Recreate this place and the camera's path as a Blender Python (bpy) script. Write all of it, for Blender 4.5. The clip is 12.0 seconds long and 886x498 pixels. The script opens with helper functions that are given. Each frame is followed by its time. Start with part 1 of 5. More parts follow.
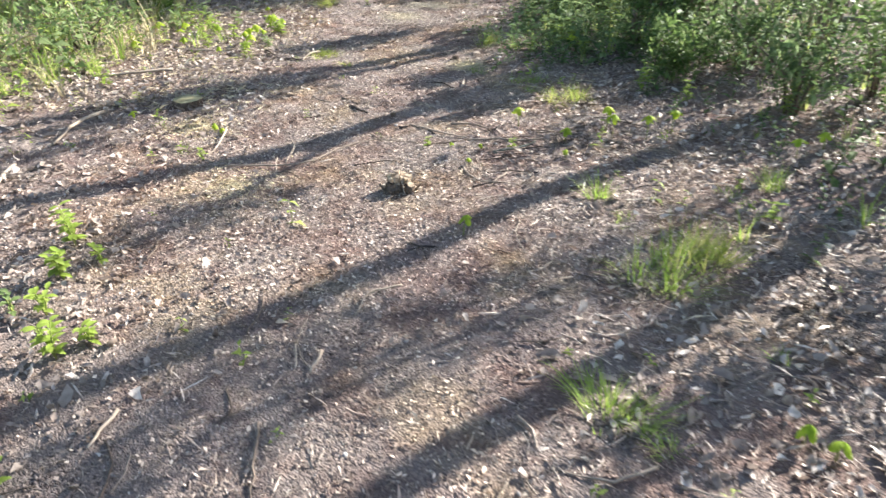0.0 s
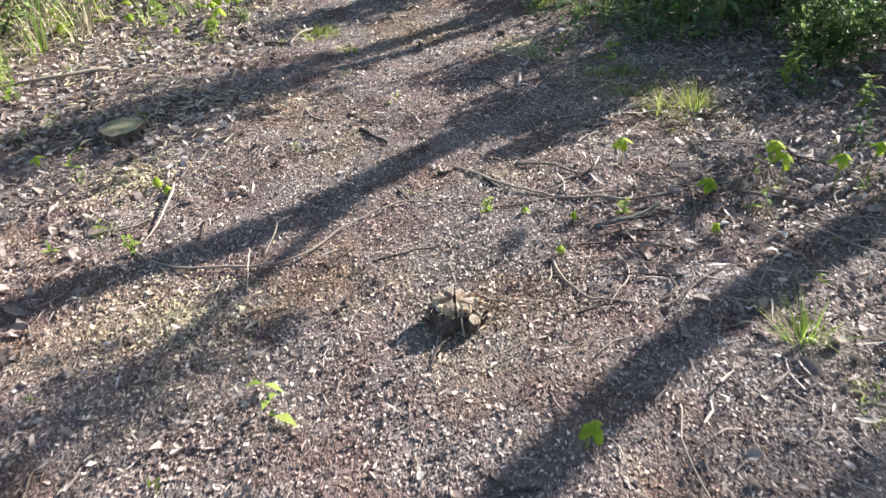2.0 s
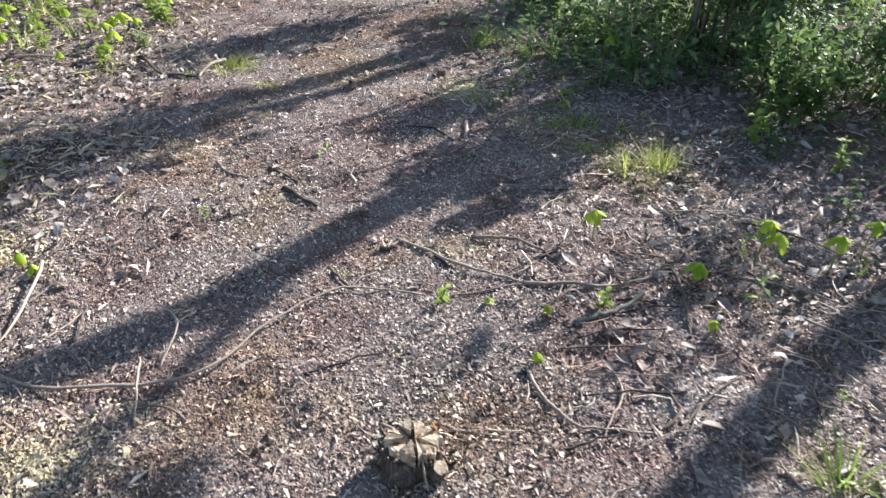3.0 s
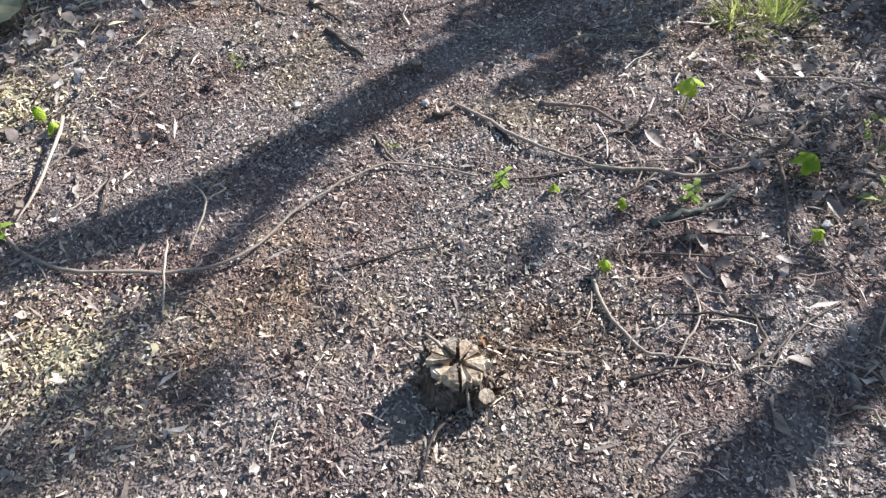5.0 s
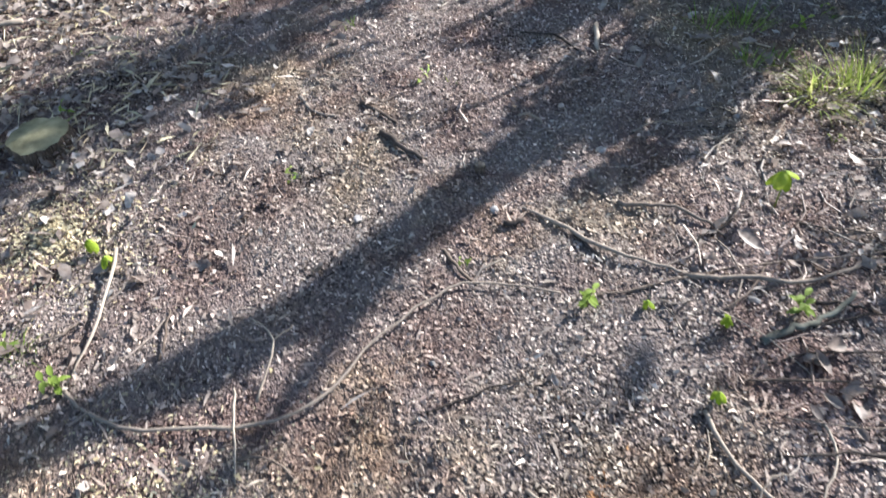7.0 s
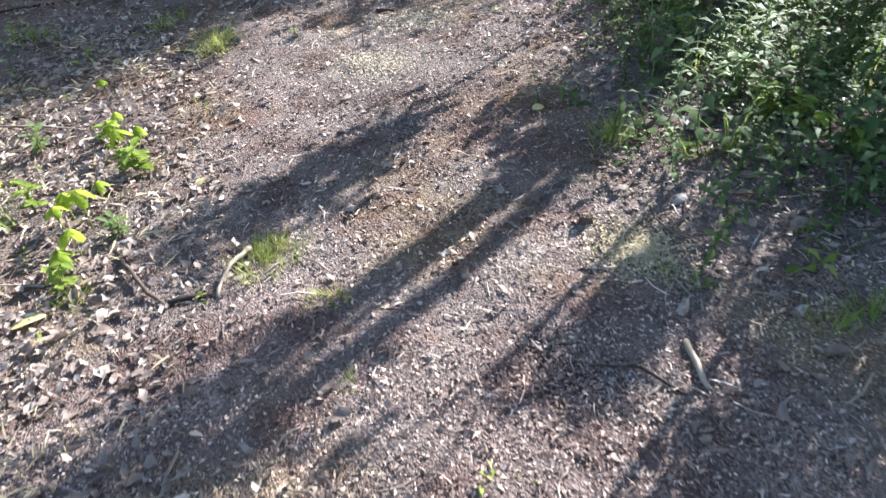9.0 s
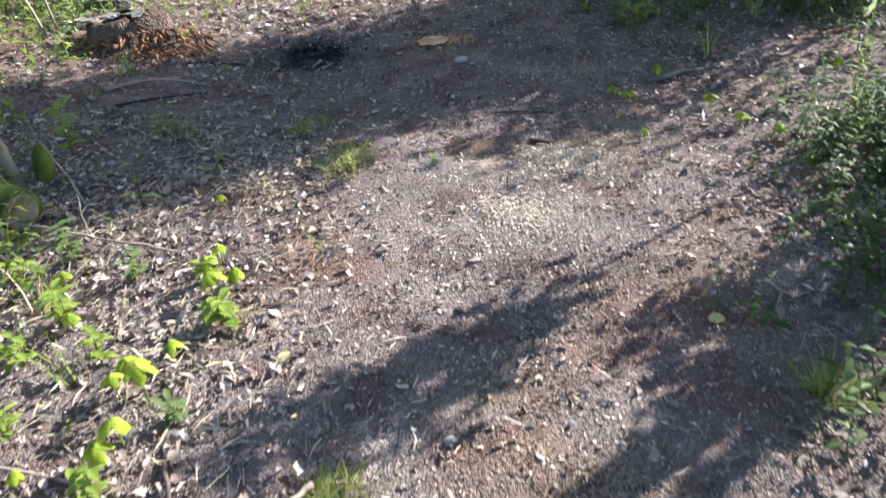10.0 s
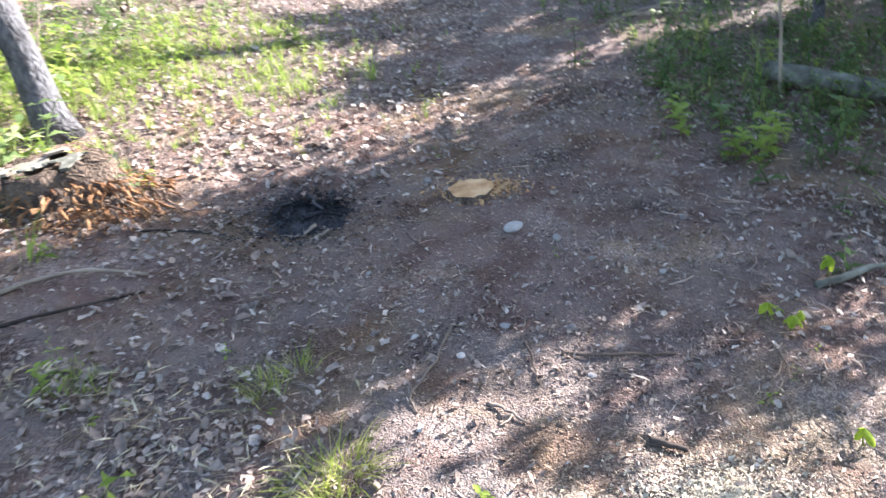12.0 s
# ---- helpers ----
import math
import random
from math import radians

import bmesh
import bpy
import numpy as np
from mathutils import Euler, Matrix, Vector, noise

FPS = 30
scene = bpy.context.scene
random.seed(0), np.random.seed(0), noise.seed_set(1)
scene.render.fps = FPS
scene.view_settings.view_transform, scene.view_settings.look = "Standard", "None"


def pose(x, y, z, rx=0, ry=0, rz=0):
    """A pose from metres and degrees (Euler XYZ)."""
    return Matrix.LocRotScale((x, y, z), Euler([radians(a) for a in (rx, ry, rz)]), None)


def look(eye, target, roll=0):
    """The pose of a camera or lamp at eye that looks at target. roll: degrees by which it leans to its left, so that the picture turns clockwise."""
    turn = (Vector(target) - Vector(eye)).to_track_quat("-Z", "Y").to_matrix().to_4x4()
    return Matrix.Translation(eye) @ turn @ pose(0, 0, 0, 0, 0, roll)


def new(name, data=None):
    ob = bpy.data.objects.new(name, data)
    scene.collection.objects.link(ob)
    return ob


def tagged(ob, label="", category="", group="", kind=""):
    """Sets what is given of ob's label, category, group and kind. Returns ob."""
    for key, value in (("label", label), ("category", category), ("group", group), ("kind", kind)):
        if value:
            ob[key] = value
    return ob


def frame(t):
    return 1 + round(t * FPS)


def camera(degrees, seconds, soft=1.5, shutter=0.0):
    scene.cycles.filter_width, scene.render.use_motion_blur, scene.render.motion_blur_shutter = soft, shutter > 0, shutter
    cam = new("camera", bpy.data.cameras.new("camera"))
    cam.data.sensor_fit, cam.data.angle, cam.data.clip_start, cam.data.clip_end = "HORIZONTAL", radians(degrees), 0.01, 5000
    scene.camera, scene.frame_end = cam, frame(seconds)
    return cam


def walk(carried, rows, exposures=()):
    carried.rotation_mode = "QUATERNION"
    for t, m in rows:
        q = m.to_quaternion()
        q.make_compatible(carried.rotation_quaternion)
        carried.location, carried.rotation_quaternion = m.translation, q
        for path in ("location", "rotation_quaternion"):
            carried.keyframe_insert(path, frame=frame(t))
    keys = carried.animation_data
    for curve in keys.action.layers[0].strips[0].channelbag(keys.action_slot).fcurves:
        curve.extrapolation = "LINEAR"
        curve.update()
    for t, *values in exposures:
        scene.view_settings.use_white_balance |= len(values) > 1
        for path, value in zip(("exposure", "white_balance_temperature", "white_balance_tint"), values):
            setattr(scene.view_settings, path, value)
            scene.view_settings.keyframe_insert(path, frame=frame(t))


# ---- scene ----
cam = camera(66.1, 12.0, soft=1.42, shutter=0.25)
METRES, EYE, TILT, LEAN, TURN = 7.3, 1.5, 0.0, 0.0, 0.0
ROWS = [
    (0.0, 0.0, 0.0, 0.0, -0.36, -30.42, 0.61),
    (0.5, -0.0169, 0.0623, -0.0039, 4.23, -32.14, 2.0),
    (1.0, -0.0165, 0.1272, -0.0044, 5.12, -36.07, 2.73),
    (1.5, -0.0356, 0.1838, -0.0101, -3.91, -36.3, 0.9),
    (2.0, -0.0295, 0.2355, -0.0143, -0.61, -36.44, 2.6),
    (2.5, -0.0294, 0.2757, -0.015, -2.57, -38.16, 1.56),
    (3.0, -0.0427, 0.3095, -0.0237, -6.32, -35.03, -1.61),
    (3.5, -0.0538, 0.3342, -0.0235, -3.48, -44.6, -2.05),
    (5.5, -0.0318, 0.3571, -0.0255, 1.17, -51.28, 1.66),
    (6.0, -0.0296, 0.357, -0.0205, 4.45, -49.67, 3.2),
    (6.5, -0.0417, 0.3709, -0.0216, 0.0, -50.5, 2.48),
    (8.5, -0.0862, 0.5037, -0.01, -3.18, -34.17, 5.55),
    (9.0, -0.0923, 0.5576, -0.0111, -11.94, -38.19, 5.05),
    (9.5, -0.0756, 0.6147, -0.0065, -0.89, -33.75, 6.18),
    (10.0, -0.074, 0.6703, 0.0002, 2.16, -31.81, 4.67),
    (10.5, -0.0831, 0.7416, 0.0095, 6.98, -24.82, 2.59),
    (11.0, -0.0754, 0.8156, 0.0125, 11.66, -21.04, 3.74),
    (11.5, -0.0793, 0.876, 0.0159, 12.2, -22.32, 3.27),
    (12.0, -0.0907, 0.9383, 0.0128, 4.34, -27.92, 6.67),
]
walk(cam, [(t, pose(0, 0, EYE, TILT, LEAN, TURN) @ pose(METRES * x, METRES * y, METRES * z, 90 + pitch, roll, yaw)) for t, x, y, z, yaw, pitch, roll in ROWS],
     exposures=[(0.0, 2.18, 6400, 7), (0.5, 1.95, 6350, 7), (1.0, 1.8, 6250, 8), (2.0, 1.7, 6100, 9), (3.0, 1.7, 5950, 9), (6.0, 1.42, 5800, 7), (8.5, 1.98, 5850, 9), (10.0, 1.88, 5900, 12), (10.5, 1.86, 5900, 12), (11.0, 2.14, 5900, 12), (12.0, 2.78, 6100, 14)])

# ---- world, sun and sky ----
SUN_AZIMUTH, SUN_HEIGHT = 53.0, 28.0  # degrees from +y towards +x, and above the horizon
SUNWARD = Vector((math.sin(radians(SUN_AZIMUTH)), math.cos(radians(SUN_AZIMUTH)), 0))
ACROSS = Vector((SUNWARD.y, -SUNWARD.x, 0))
world = bpy.data.worlds.new("spring_sky")
scene.world = world
world.use_nodes = True
sky = world.node_tree.nodes.new("ShaderNodeTexSky")
sky.sky_type, sky.sun_disc = "NISHITA", False
sky.sun_elevation, sky.sun_rotation = radians(SUN_HEIGHT), radians(SUN_AZIMUTH)
world.node_tree.links.new(sky.outputs[0], world.node_tree.nodes["Background"].inputs[0])
world.node_tree.nodes["Background"].inputs[1].default_value = 0.085
sun_data = bpy.data.lights.new("sun", "SUN")
sun_data.energy, sun_data.angle, sun_data.color = 5.0, radians(0.45), (1.0, 0.945, 0.87)
sun = new("sun", sun_data)
sun.matrix_world = look(SUNWARD * 40 + Vector((0, 0, 40 * math.tan(radians(SUN_HEIGHT)))), (0, 0, 0))

# ---- the lie of the land ----


def soft_ramp(u):
    return 0.5 * (u + np.sqrt(u * u + 0.5))


def land(x, y):
    """Height of the bare ground: a level path that climbs gently ahead, with a bank on one side."""
    x, y = np.asarray(x, float), np.asarray(y, float)
    z = -0.088 + 0.05 * (soft_ramp(y - 9.6) - soft_ramp(y - 40))
    z = z + 0.14 * (soft_ramp(-x - 2.4) - soft_ramp(-x - 9)) / (1 + np.exp(-1.6 * (y - 8)))
    z = z + 0.03 * (soft_ramp(-x - 1.9) - soft_ramp(-x - 5)) + 0.035 * (soft_ramp(x - 1.3) - soft_ramp(x - 6))
    bumps = np.sin(1.9 * x + 0.7 * y + 1) * np.sin(1.3 * y - 0.8 * x) * 0.012 + np.sin(5.3 * x + 2.1) * np.sin(4.7 * y + 1.3 * x) * 0.006
    a, b = x + 0.15 * np.sin(3.1 * y + 0.4), y + 0.15 * np.sin(2.7 * x + 1.1)
    bumps = bumps + 0.0055 * np.sin(11.3 * a + 4.1 * b) * np.sin(9.7 * b - 5.3 * a + 1) + 0.003 * np.sin(23.7 * a - 7.9 * b) * np.sin(19.1 * b + 8.3 * a + 2)
    return z + bumps / (1 + np.exp((np.abs(x) - 7) * 2)) / (1 + np.exp((np.abs(y - 8) - 11) * 2))


def trail(x, y):
    """1 on the trodden path, 0 well off it."""
    x, y = np.asarray(x, float), np.asarray(y, float)
    mid = -0.3 - 0.16 * (soft_ramp(y - 7.5) - soft_ramp(y - 13.5)) - 0.1 * soft_ramp(y - 17)
    half = 0.98 + 0.1 * np.sin(0.9 * y + 2) + 0.1 * np.sin(2.3 * y) + 0.12 * (soft_ramp(y - 8.5) - soft_ramp(y - 12)) + 0.3 * np.exp(-((y - 3.7) / 1.2) ** 2)
    ahead = 1 / (1 + np.exp((np.abs(x - mid) - half) * 5)) / (1 + np.exp((y - 18.4) * 3))
    bend = 1 / (1 + np.exp((np.abs(y - 16.9 - 0.3 * (x + 3.5)) - 1.1) * 4)) / (1 + np.exp((x + 1.0) * 3))
    return np.maximum(ahead, bend)


def height(x, y):
    return float(land(x, y))


# ---- mesh helpers ----
class Build:
    """Gathers vertices and faces for one mesh."""

    def __init__(self):
        self.v, self.f = [], []

    def add(self, verts, faces):
        n = len(self.v)
        self.v.extend([tuple(p) for p in verts])
        self.f.extend([tuple(i + n for i in f) for f in faces])

    def tube(self, points, radii, sides=6, rough=0.0, seed=0, caps=True):
        """A bent, tapered stem along points."""
        rnd = random.Random(seed)
        pts = [Vector(p) for p in points]
        verts, faces = [], []
        for i, p in enumerate(pts):
            way = (pts[min(i + 1, len(pts) - 1)] - pts[max(i - 1, 0)]).normalized()
            side = way.orthogonal() if i == 0 else (side - way * side.dot(way))
            side = side.normalized()
            other = way.cross(side)
            for k in range(sides):
                a = 2 * math.pi * k / sides
                r = radii[i] * (1 + rough * rnd.uniform(-1, 1))
                verts.append(p + (side * math.cos(a) + other * math.sin(a)) * r)
        for i in range(len(pts) - 1):
            for k in range(sides):
                a, b = i * sides + k, i * sides + (k + 1) % sides
                faces.append((a, b, b + sides, a + sides))
        if caps:
            faces.append(tuple(reversed(range(sides))))
            faces.append(tuple(range((len(pts) - 1) * sides, len(pts) * sides)))
        self.add(verts, faces)

    def blade(self, base, way, length, width, droop, bend_to=None):
        """A grass blade: a tapering folded strip that bends over."""
        p, d = Vector(base), Vector(way).normalized()
        out = Vector((d.x, d.y, 0))
        out = out.normalized() if out.length > 1e-4 else Vector((1, 0, 0))
        side = Vector((-out.y, out.x, 0))
        verts = []
        steps = 5
        for i in range(steps):
            w = width * (1 - (i / (steps - 0.6)) ** 1.6) * 0.5
            verts += [p - side * w, p + side * w]
            d = (d + Vector((out.x * 0.25, out.y * 0.25, -0.5)) * droop).normalized()
            p = p + d * (length / steps)
        verts.append(p)
        n = len(verts)
        faces = [(2 * i, 2 * i + 1, 2 * i + 3, 2 * i + 2) for i in range(steps - 1)] + [(n - 3, n - 2, n - 1)]
        self.add(verts, faces)

    def leaf(self, base, way, up, length, width, fold=0.25, curl=0.15, rounded=False):
        """A leaf with a midrib fold, a pointed tip and a slight curl."""
        d = Vector(way).normalized()
        u = Vector(up)
        u = (u - d * u.dot(d))
        u = u.normalized() if u.length > 1e-4 else d.orthogonal().normalized()
        s = d.cross(u)
        b = Vector(base)
        rows = ((0.0, 0.04, 0), (0.28, 0.42, 0.2), (0.6, 0.46, 0.55), (0.85, 0.24, 0.85), (1.0, 0.0, 1.2))
        if rounded:
            rows = ((0.0, 0.1, 0), (0.2, 0.42, 0.15), (0.5, 0.52, 0.45), (0.8, 0.44, 0.8), (1.0, 0.16, 1.1))
        verts = []
        for t, w, c in rows:
            mid = b + d * (t * length) - u * (curl * length * c * t)
            edge = u * (fold * w * width)
            verts += [mid + s * (w * width) + edge, mid, mid - s * (w * width) + edge]
        faces = []
        for i in range(4):
            a = 3 * i
            faces += [(a, a + 1, a + 4, a + 3), (a + 1, a + 2, a + 5, a + 4)]
        self.add(verts, faces)

    def mesh(self, name, smooth=True):
        me = bpy.data.meshes.new(name)
        me.from_pydata(self.v, [], self.f)
        me.update()
        if smooth:
            me.polygons.foreach_set("use_smooth", [True] * len(me.polygons))
        return me


def thing(name, x, y, label, category, group="", kind="", lift=0.0, turn=0.0):
    """An empty on the ground that carries a thing's parts."""
    ob = new(name)
    ob.empty_display_size = 0.1
    ob.matrix_basis = pose(x, y, height(x, y) + lift, 0, 0, turn)
    return tagged(ob, label, category, group, kind)


def part(name, build, material, parent, label="", kind="", smooth=True):
    me = build.mesh(name, smooth) if isinstance(build, Build) else build
    if not me.materials:
        me.materials.append(material)
    ob = new(name, me)
    ob.parent = parent
    return tagged(ob, label, kind=kind)


def lone(name, build, material, x, y, label, category, group="", kind="", lift=0.0, turn=0.0, smooth=True):
    """A thing of one single mesh."""
    me = build.mesh(name, smooth) if isinstance(build, Build) else build
    if not me.materials:
        me.materials.append(material)
    ob = new(name, me)
    ob.matrix_basis = pose(x, y, height(x, y) + lift, 0, 0, turn)
    return tagged(ob, label, category, group, kind)


def turns(n, rng, tilt):
    """n turns: any heading, and a tilt of about that many radians."""
    a = rng.uniform(0, 2 * np.pi, n)
    b, c = rng.normal(0, tilt, n), rng.normal(0, tilt, n)
    z = np.zeros((n, 3, 3))
    ca, sa, cb, sb, cc, sc = np.cos(a), np.sin(a), np.cos(b), np.sin(b), np.cos(c), np.sin(c)
    z[:, 0, 0], z[:, 0, 1], z[:, 0, 2] = ca * cb, ca * sb * sc - sa * cc, ca * sb * cc + sa * sc
    z[:, 1, 0], z[:, 1, 1], z[:, 1, 2] = sa * cb, sa * sb * sc + ca * cc, sa * sb * cc - ca * sc
    z[:, 2, 0], z[:, 2, 1], z[:, 2, 2] = -sb, cb * sc, cb * cc
    return z


def strewn(name, shape, faces, places, spins, sizes, material, warp=0.0, rng=None):
    """One mesh of many copies of a small shape (its faces all quads), each turned, sized and a little warped."""
    shape = np.asarray(shape, float)
    n, k = len(places), len(shape)
    local = shape[None] * sizes[:, None, :]
    if warp:
        local = local + rng.normal(0, warp, (n, k, 3)) * sizes[:, None, :1]
    verts = np.einsum("nij,nkj->nki", spins, local) + places[:, None, :]
    quads = (np.asarray(faces)[None] + (np.arange(n) * k)[:, None, None]).reshape(-1)
    me = bpy.data.meshes.new(name)
    me.vertices.add(n * k)
    me.vertices.foreach_set("co", verts.reshape(-1).astype(np.float32))
    count = n * len(faces)
    me.loops.add(count * 4)
    me.loops.foreach_set("vertex_index", quads.astype(np.int32))
    me.polygons.add(count)
    me.polygons.foreach_set("loop_start", np.arange(0, count * 4, 4, dtype=np.int32))
    me.polygons.foreach_set("loop_total", np.full(count, 4, dtype=np.int32))
    me.update(calc_edges=True)
    me.validate()
    me.materials.append(material)
    return me


# ---- materials ----
def material(name, colours, rough=0.85, grain=40.0, mix=0.35, bump=0.3, depth=0.01, pick="", through_light=0.0, stretch=(1, 1, 1), gloss=0.15, ramp_scale=3.0):
    """A surface whose colour wanders between the given ones. pick: 'island' or 'object' also varies it piece by piece."""
    m = bpy.data.materials.new(name)
    m.use_nodes = True
    nt = m.node_tree
    nodes, links = nt.nodes, nt.links
    bsdf = nodes["Principled BSDF"]
    bsdf.inputs["Roughness"].default_value = rough
    bsdf.inputs["Specular IOR Level"].default_value = gloss
    coord = nodes.new("ShaderNodeTexCoord")
    mapping = nodes.new("ShaderNodeMapping")
    mapping.inputs["Scale"].default_value = stretch
    links.new(coord.outputs["Object"], mapping.inputs[0])
    broad = nodes.new("ShaderNodeTexNoise")
    broad.inputs["Scale"].default_value, broad.inputs["Detail"].default_value = ramp_scale, 5
    fine = nodes.new("ShaderNodeTexNoise")
    fine.inputs["Scale"].default_value, fine.inputs["Detail"].default_value = grain, 6
    links.new(mapping.outputs[0], broad.inputs["Vector"])
    links.new(mapping.outputs[0], fine.inputs["Vector"])
    ramp = nodes.new("ShaderNodeValToRGB")
    stops = ramp.color_ramp.elements
    for i, c in enumerate(colours):
        at = i / max(len(colours) - 1, 1)
        stop = stops[i] if i < 2 else stops.new(at)
        stop.color = (*c, 1)
    for i in range(len(colours)):
        stops[i].position = i / max(len(colours) - 1, 1)
    blend = nodes.new("ShaderNodeMath")
    blend.operation = "MULTIPLY_ADD"
    blend.inputs[1].default_value = mix
    links.new(fine.outputs[0], blend.inputs[0])
    base = nodes.new("ShaderNodeMath")
    base.operation = "MULTIPLY_ADD"
    base.use_clamp = True
    if pick:
        info = nodes.new("ShaderNodeNewGeometry" if pick == "island" else "ShaderNodeObjectInfo")
        links.new(info.outputs["Random Per Island" if pick == "island" else "Random"], base.inputs[0])
        base.inputs[1].default_value, base.inputs[2].default_value = 1.0, -mix / 2
    else:
        stretch_node = nodes.new("ShaderNodeMapRange")
        stretch_node.inputs[1].default_value, stretch_node.inputs[2].default_value = 0.3, 0.7
        links.new(broad.outputs[0], stretch_node.inputs[0])
        links.new(stretch_node.outputs[0], base.inputs[0])
        base.inputs[1].default_value, base.inputs[2].default_value = 1.0, -mix / 2
        base.use_clamp = False
    links.new(base.outputs[0], blend.inputs[2])
    links.new(blend.outputs[0], ramp.inputs[0])
    links.new(ramp.outputs[0], bsdf.inputs["Base Color"])
    if bump:
        b = nodes.new("ShaderNodeBump")
        b.inputs["Strength"].default_value, b.inputs["Distance"].default_value = bump, depth
        links.new(fine.outputs[0], b.inputs["Height"])
        links.new(b.outputs[0], bsdf.inputs["Normal"])
    if through_light:
        shine = nodes.new("ShaderNodeBsdfTranslucent")
        both = nodes.new("ShaderNodeMixShader")
        both.inputs[0].default_value = through_light
        links.new(ramp.outputs[0], shine.inputs[0])
        links.new(bsdf.outputs[0], both.inputs[1])
        links.new(shine.outputs[0], both.inputs[2])
        links.new(both.outputs[0], nodes["Material Output"].inputs[0])
    return m


def bark_material(name, dark, pale, furrow=26.0):
    m = material(name, (dark, pale, dark), 0.9, 60, 0.6, 0.0, stretch=(1, 1, 0.5), ramp_scale=9)
    nodes, links = m.node_tree.nodes, m.node_tree.links
    mapping = nodes["Mapping"]
    cells = nodes.new("ShaderNodeTexVoronoi")
    cells.feature = "DISTANCE_TO_EDGE"
    cells.inputs["Scale"].default_value = furrow
    squash = nodes.new("ShaderNodeMapping")
    squash.inputs["Scale"].default_value = (1, 1, 0.75)
    wobble = nodes.new("ShaderNodeTexNoise")
    wobble.inputs["Scale"].default_value = 9
    links.new(mapping.outputs[0], wobble.inputs["Vector"])
    shift = nodes.new("ShaderNodeVectorMath")
    shift.operation = "MULTIPLY_ADD"
    shift.inputs[1].default_value = (0.09, 0.09, 0.09)
    links.new(wobble.outputs["Color"], shift.inputs[0])
    links.new(mapping.outputs[0], shift.inputs[2])
    links.new(shift.outputs[0], squash.inputs[0])
    links.new(squash.outputs[0], cells.inputs["Vector"])
    b = nodes.new("ShaderNodeBump")
    b.inputs["Strength"].default_value, b.inputs["Distance"].default_value = 0.9, 0.03
    links.new(cells.outputs["Distance"], b.inputs["Height"])
    links.new(b.outputs[0], nodes["Principled BSDF"].inputs["Normal"])
    crack = nodes.new("ShaderNodeMapRange")
    crack.inputs[2].default_value, crack.inputs[3].default_value = 0.2, 0.62
    links.new(cells.outputs["Distance"], crack.inputs[0])
    darker = nodes.new("ShaderNodeMix")
    darker.data_type, darker.blend_type = "RGBA", "MULTIPLY"
    darker.inputs["Factor"].default_value = 1.0
    links.new(nodes["Color Ramp"].outputs[0], darker.inputs["A"])
    links.new(crack.outputs[0], darker.inputs["B"])
    links.new(darker.outputs["Result"], nodes["Principled BSDF"].inputs["Base Color"])
    return m


def soil_material():
    """Soil trodden full of tiny fragments: each grain has a tone of its own and stands a little proud."""
    m = material("soil", ((0.042, 0.0325, 0.029), (0.126, 0.1005, 0.0905), (0.218, 0.176, 0.159), (0.4, 0.335, 0.302)), 0.95, 55, 0.35, 0.0, ramp_scale=1.6, gloss=0.08)
    nodes, links = m.node_tree.nodes, m.node_tree.links
    coord = nodes["Texture Coordinate"]
    twist = nodes.new("ShaderNodeTexNoise")
    twist.inputs["Scale"].default_value = 30
    links.new(coord.outputs["Object"], twist.inputs["Vector"])
    bend = nodes.new("ShaderNodeVectorMath")
    bend.operation = "MULTIPLY_ADD"
    bend.inputs[1].default_value = (0.02, 0.02, 0.02)
    links.new(twist.outputs["Color"], bend.inputs[0])
    links.new(coord.outputs["Object"], bend.inputs[2])
    grains = []
    for scale in (75, 150):
        g = nodes.new("ShaderNodeTexVoronoi")
        g.inputs["Scale"].default_value = scale
        links.new(bend.outputs[0], g.inputs["Vector"])
        grains.append(g)
    ramp = nodes["Color Ramp"]
    link = ramp.inputs[0].links[0]
    source = link.from_socket
    tone = nodes.new("ShaderNodeMath")
    tone.operation = "MULTIPLY_ADD"
    tone.inputs[1].default_value = 0.5
    apart = nodes.new("ShaderNodeSeparateColor")
    links.new(grains[1].outputs["Color"], apart.inputs[0])
    links.new(apart.outputs[0], tone.inputs[0])
    less = nodes.new("ShaderNodeMath")
    less.operation = "MULTIPLY_ADD"
    less.inputs[1].default_value, less.inputs[2].default_value = 0.8, -0.18
    links.new(source, less.inputs[0])
    links.new(less.outputs[0], tone.inputs[2])
    links.new(tone.outputs[0], ramp.inputs[0])
    high = nodes.new("ShaderNodeMath")
    high.operation = "ADD"
    links.new(grains[0].outputs["Distance"], high.inputs[0])
    links.new(grains[1].outputs["Distance"], high.inputs[1])
    b = nodes.new("ShaderNodeBump")
    b.invert = True
    b.inputs["Strength"].default_value, b.inputs["Distance"].default_value = 0.75, 0.008
    links.new(high.outputs[0], b.inputs["Height"])
    links.new(b.outputs[0], nodes["Principled BSDF"].inputs["Normal"])
    return earth_tints(m)


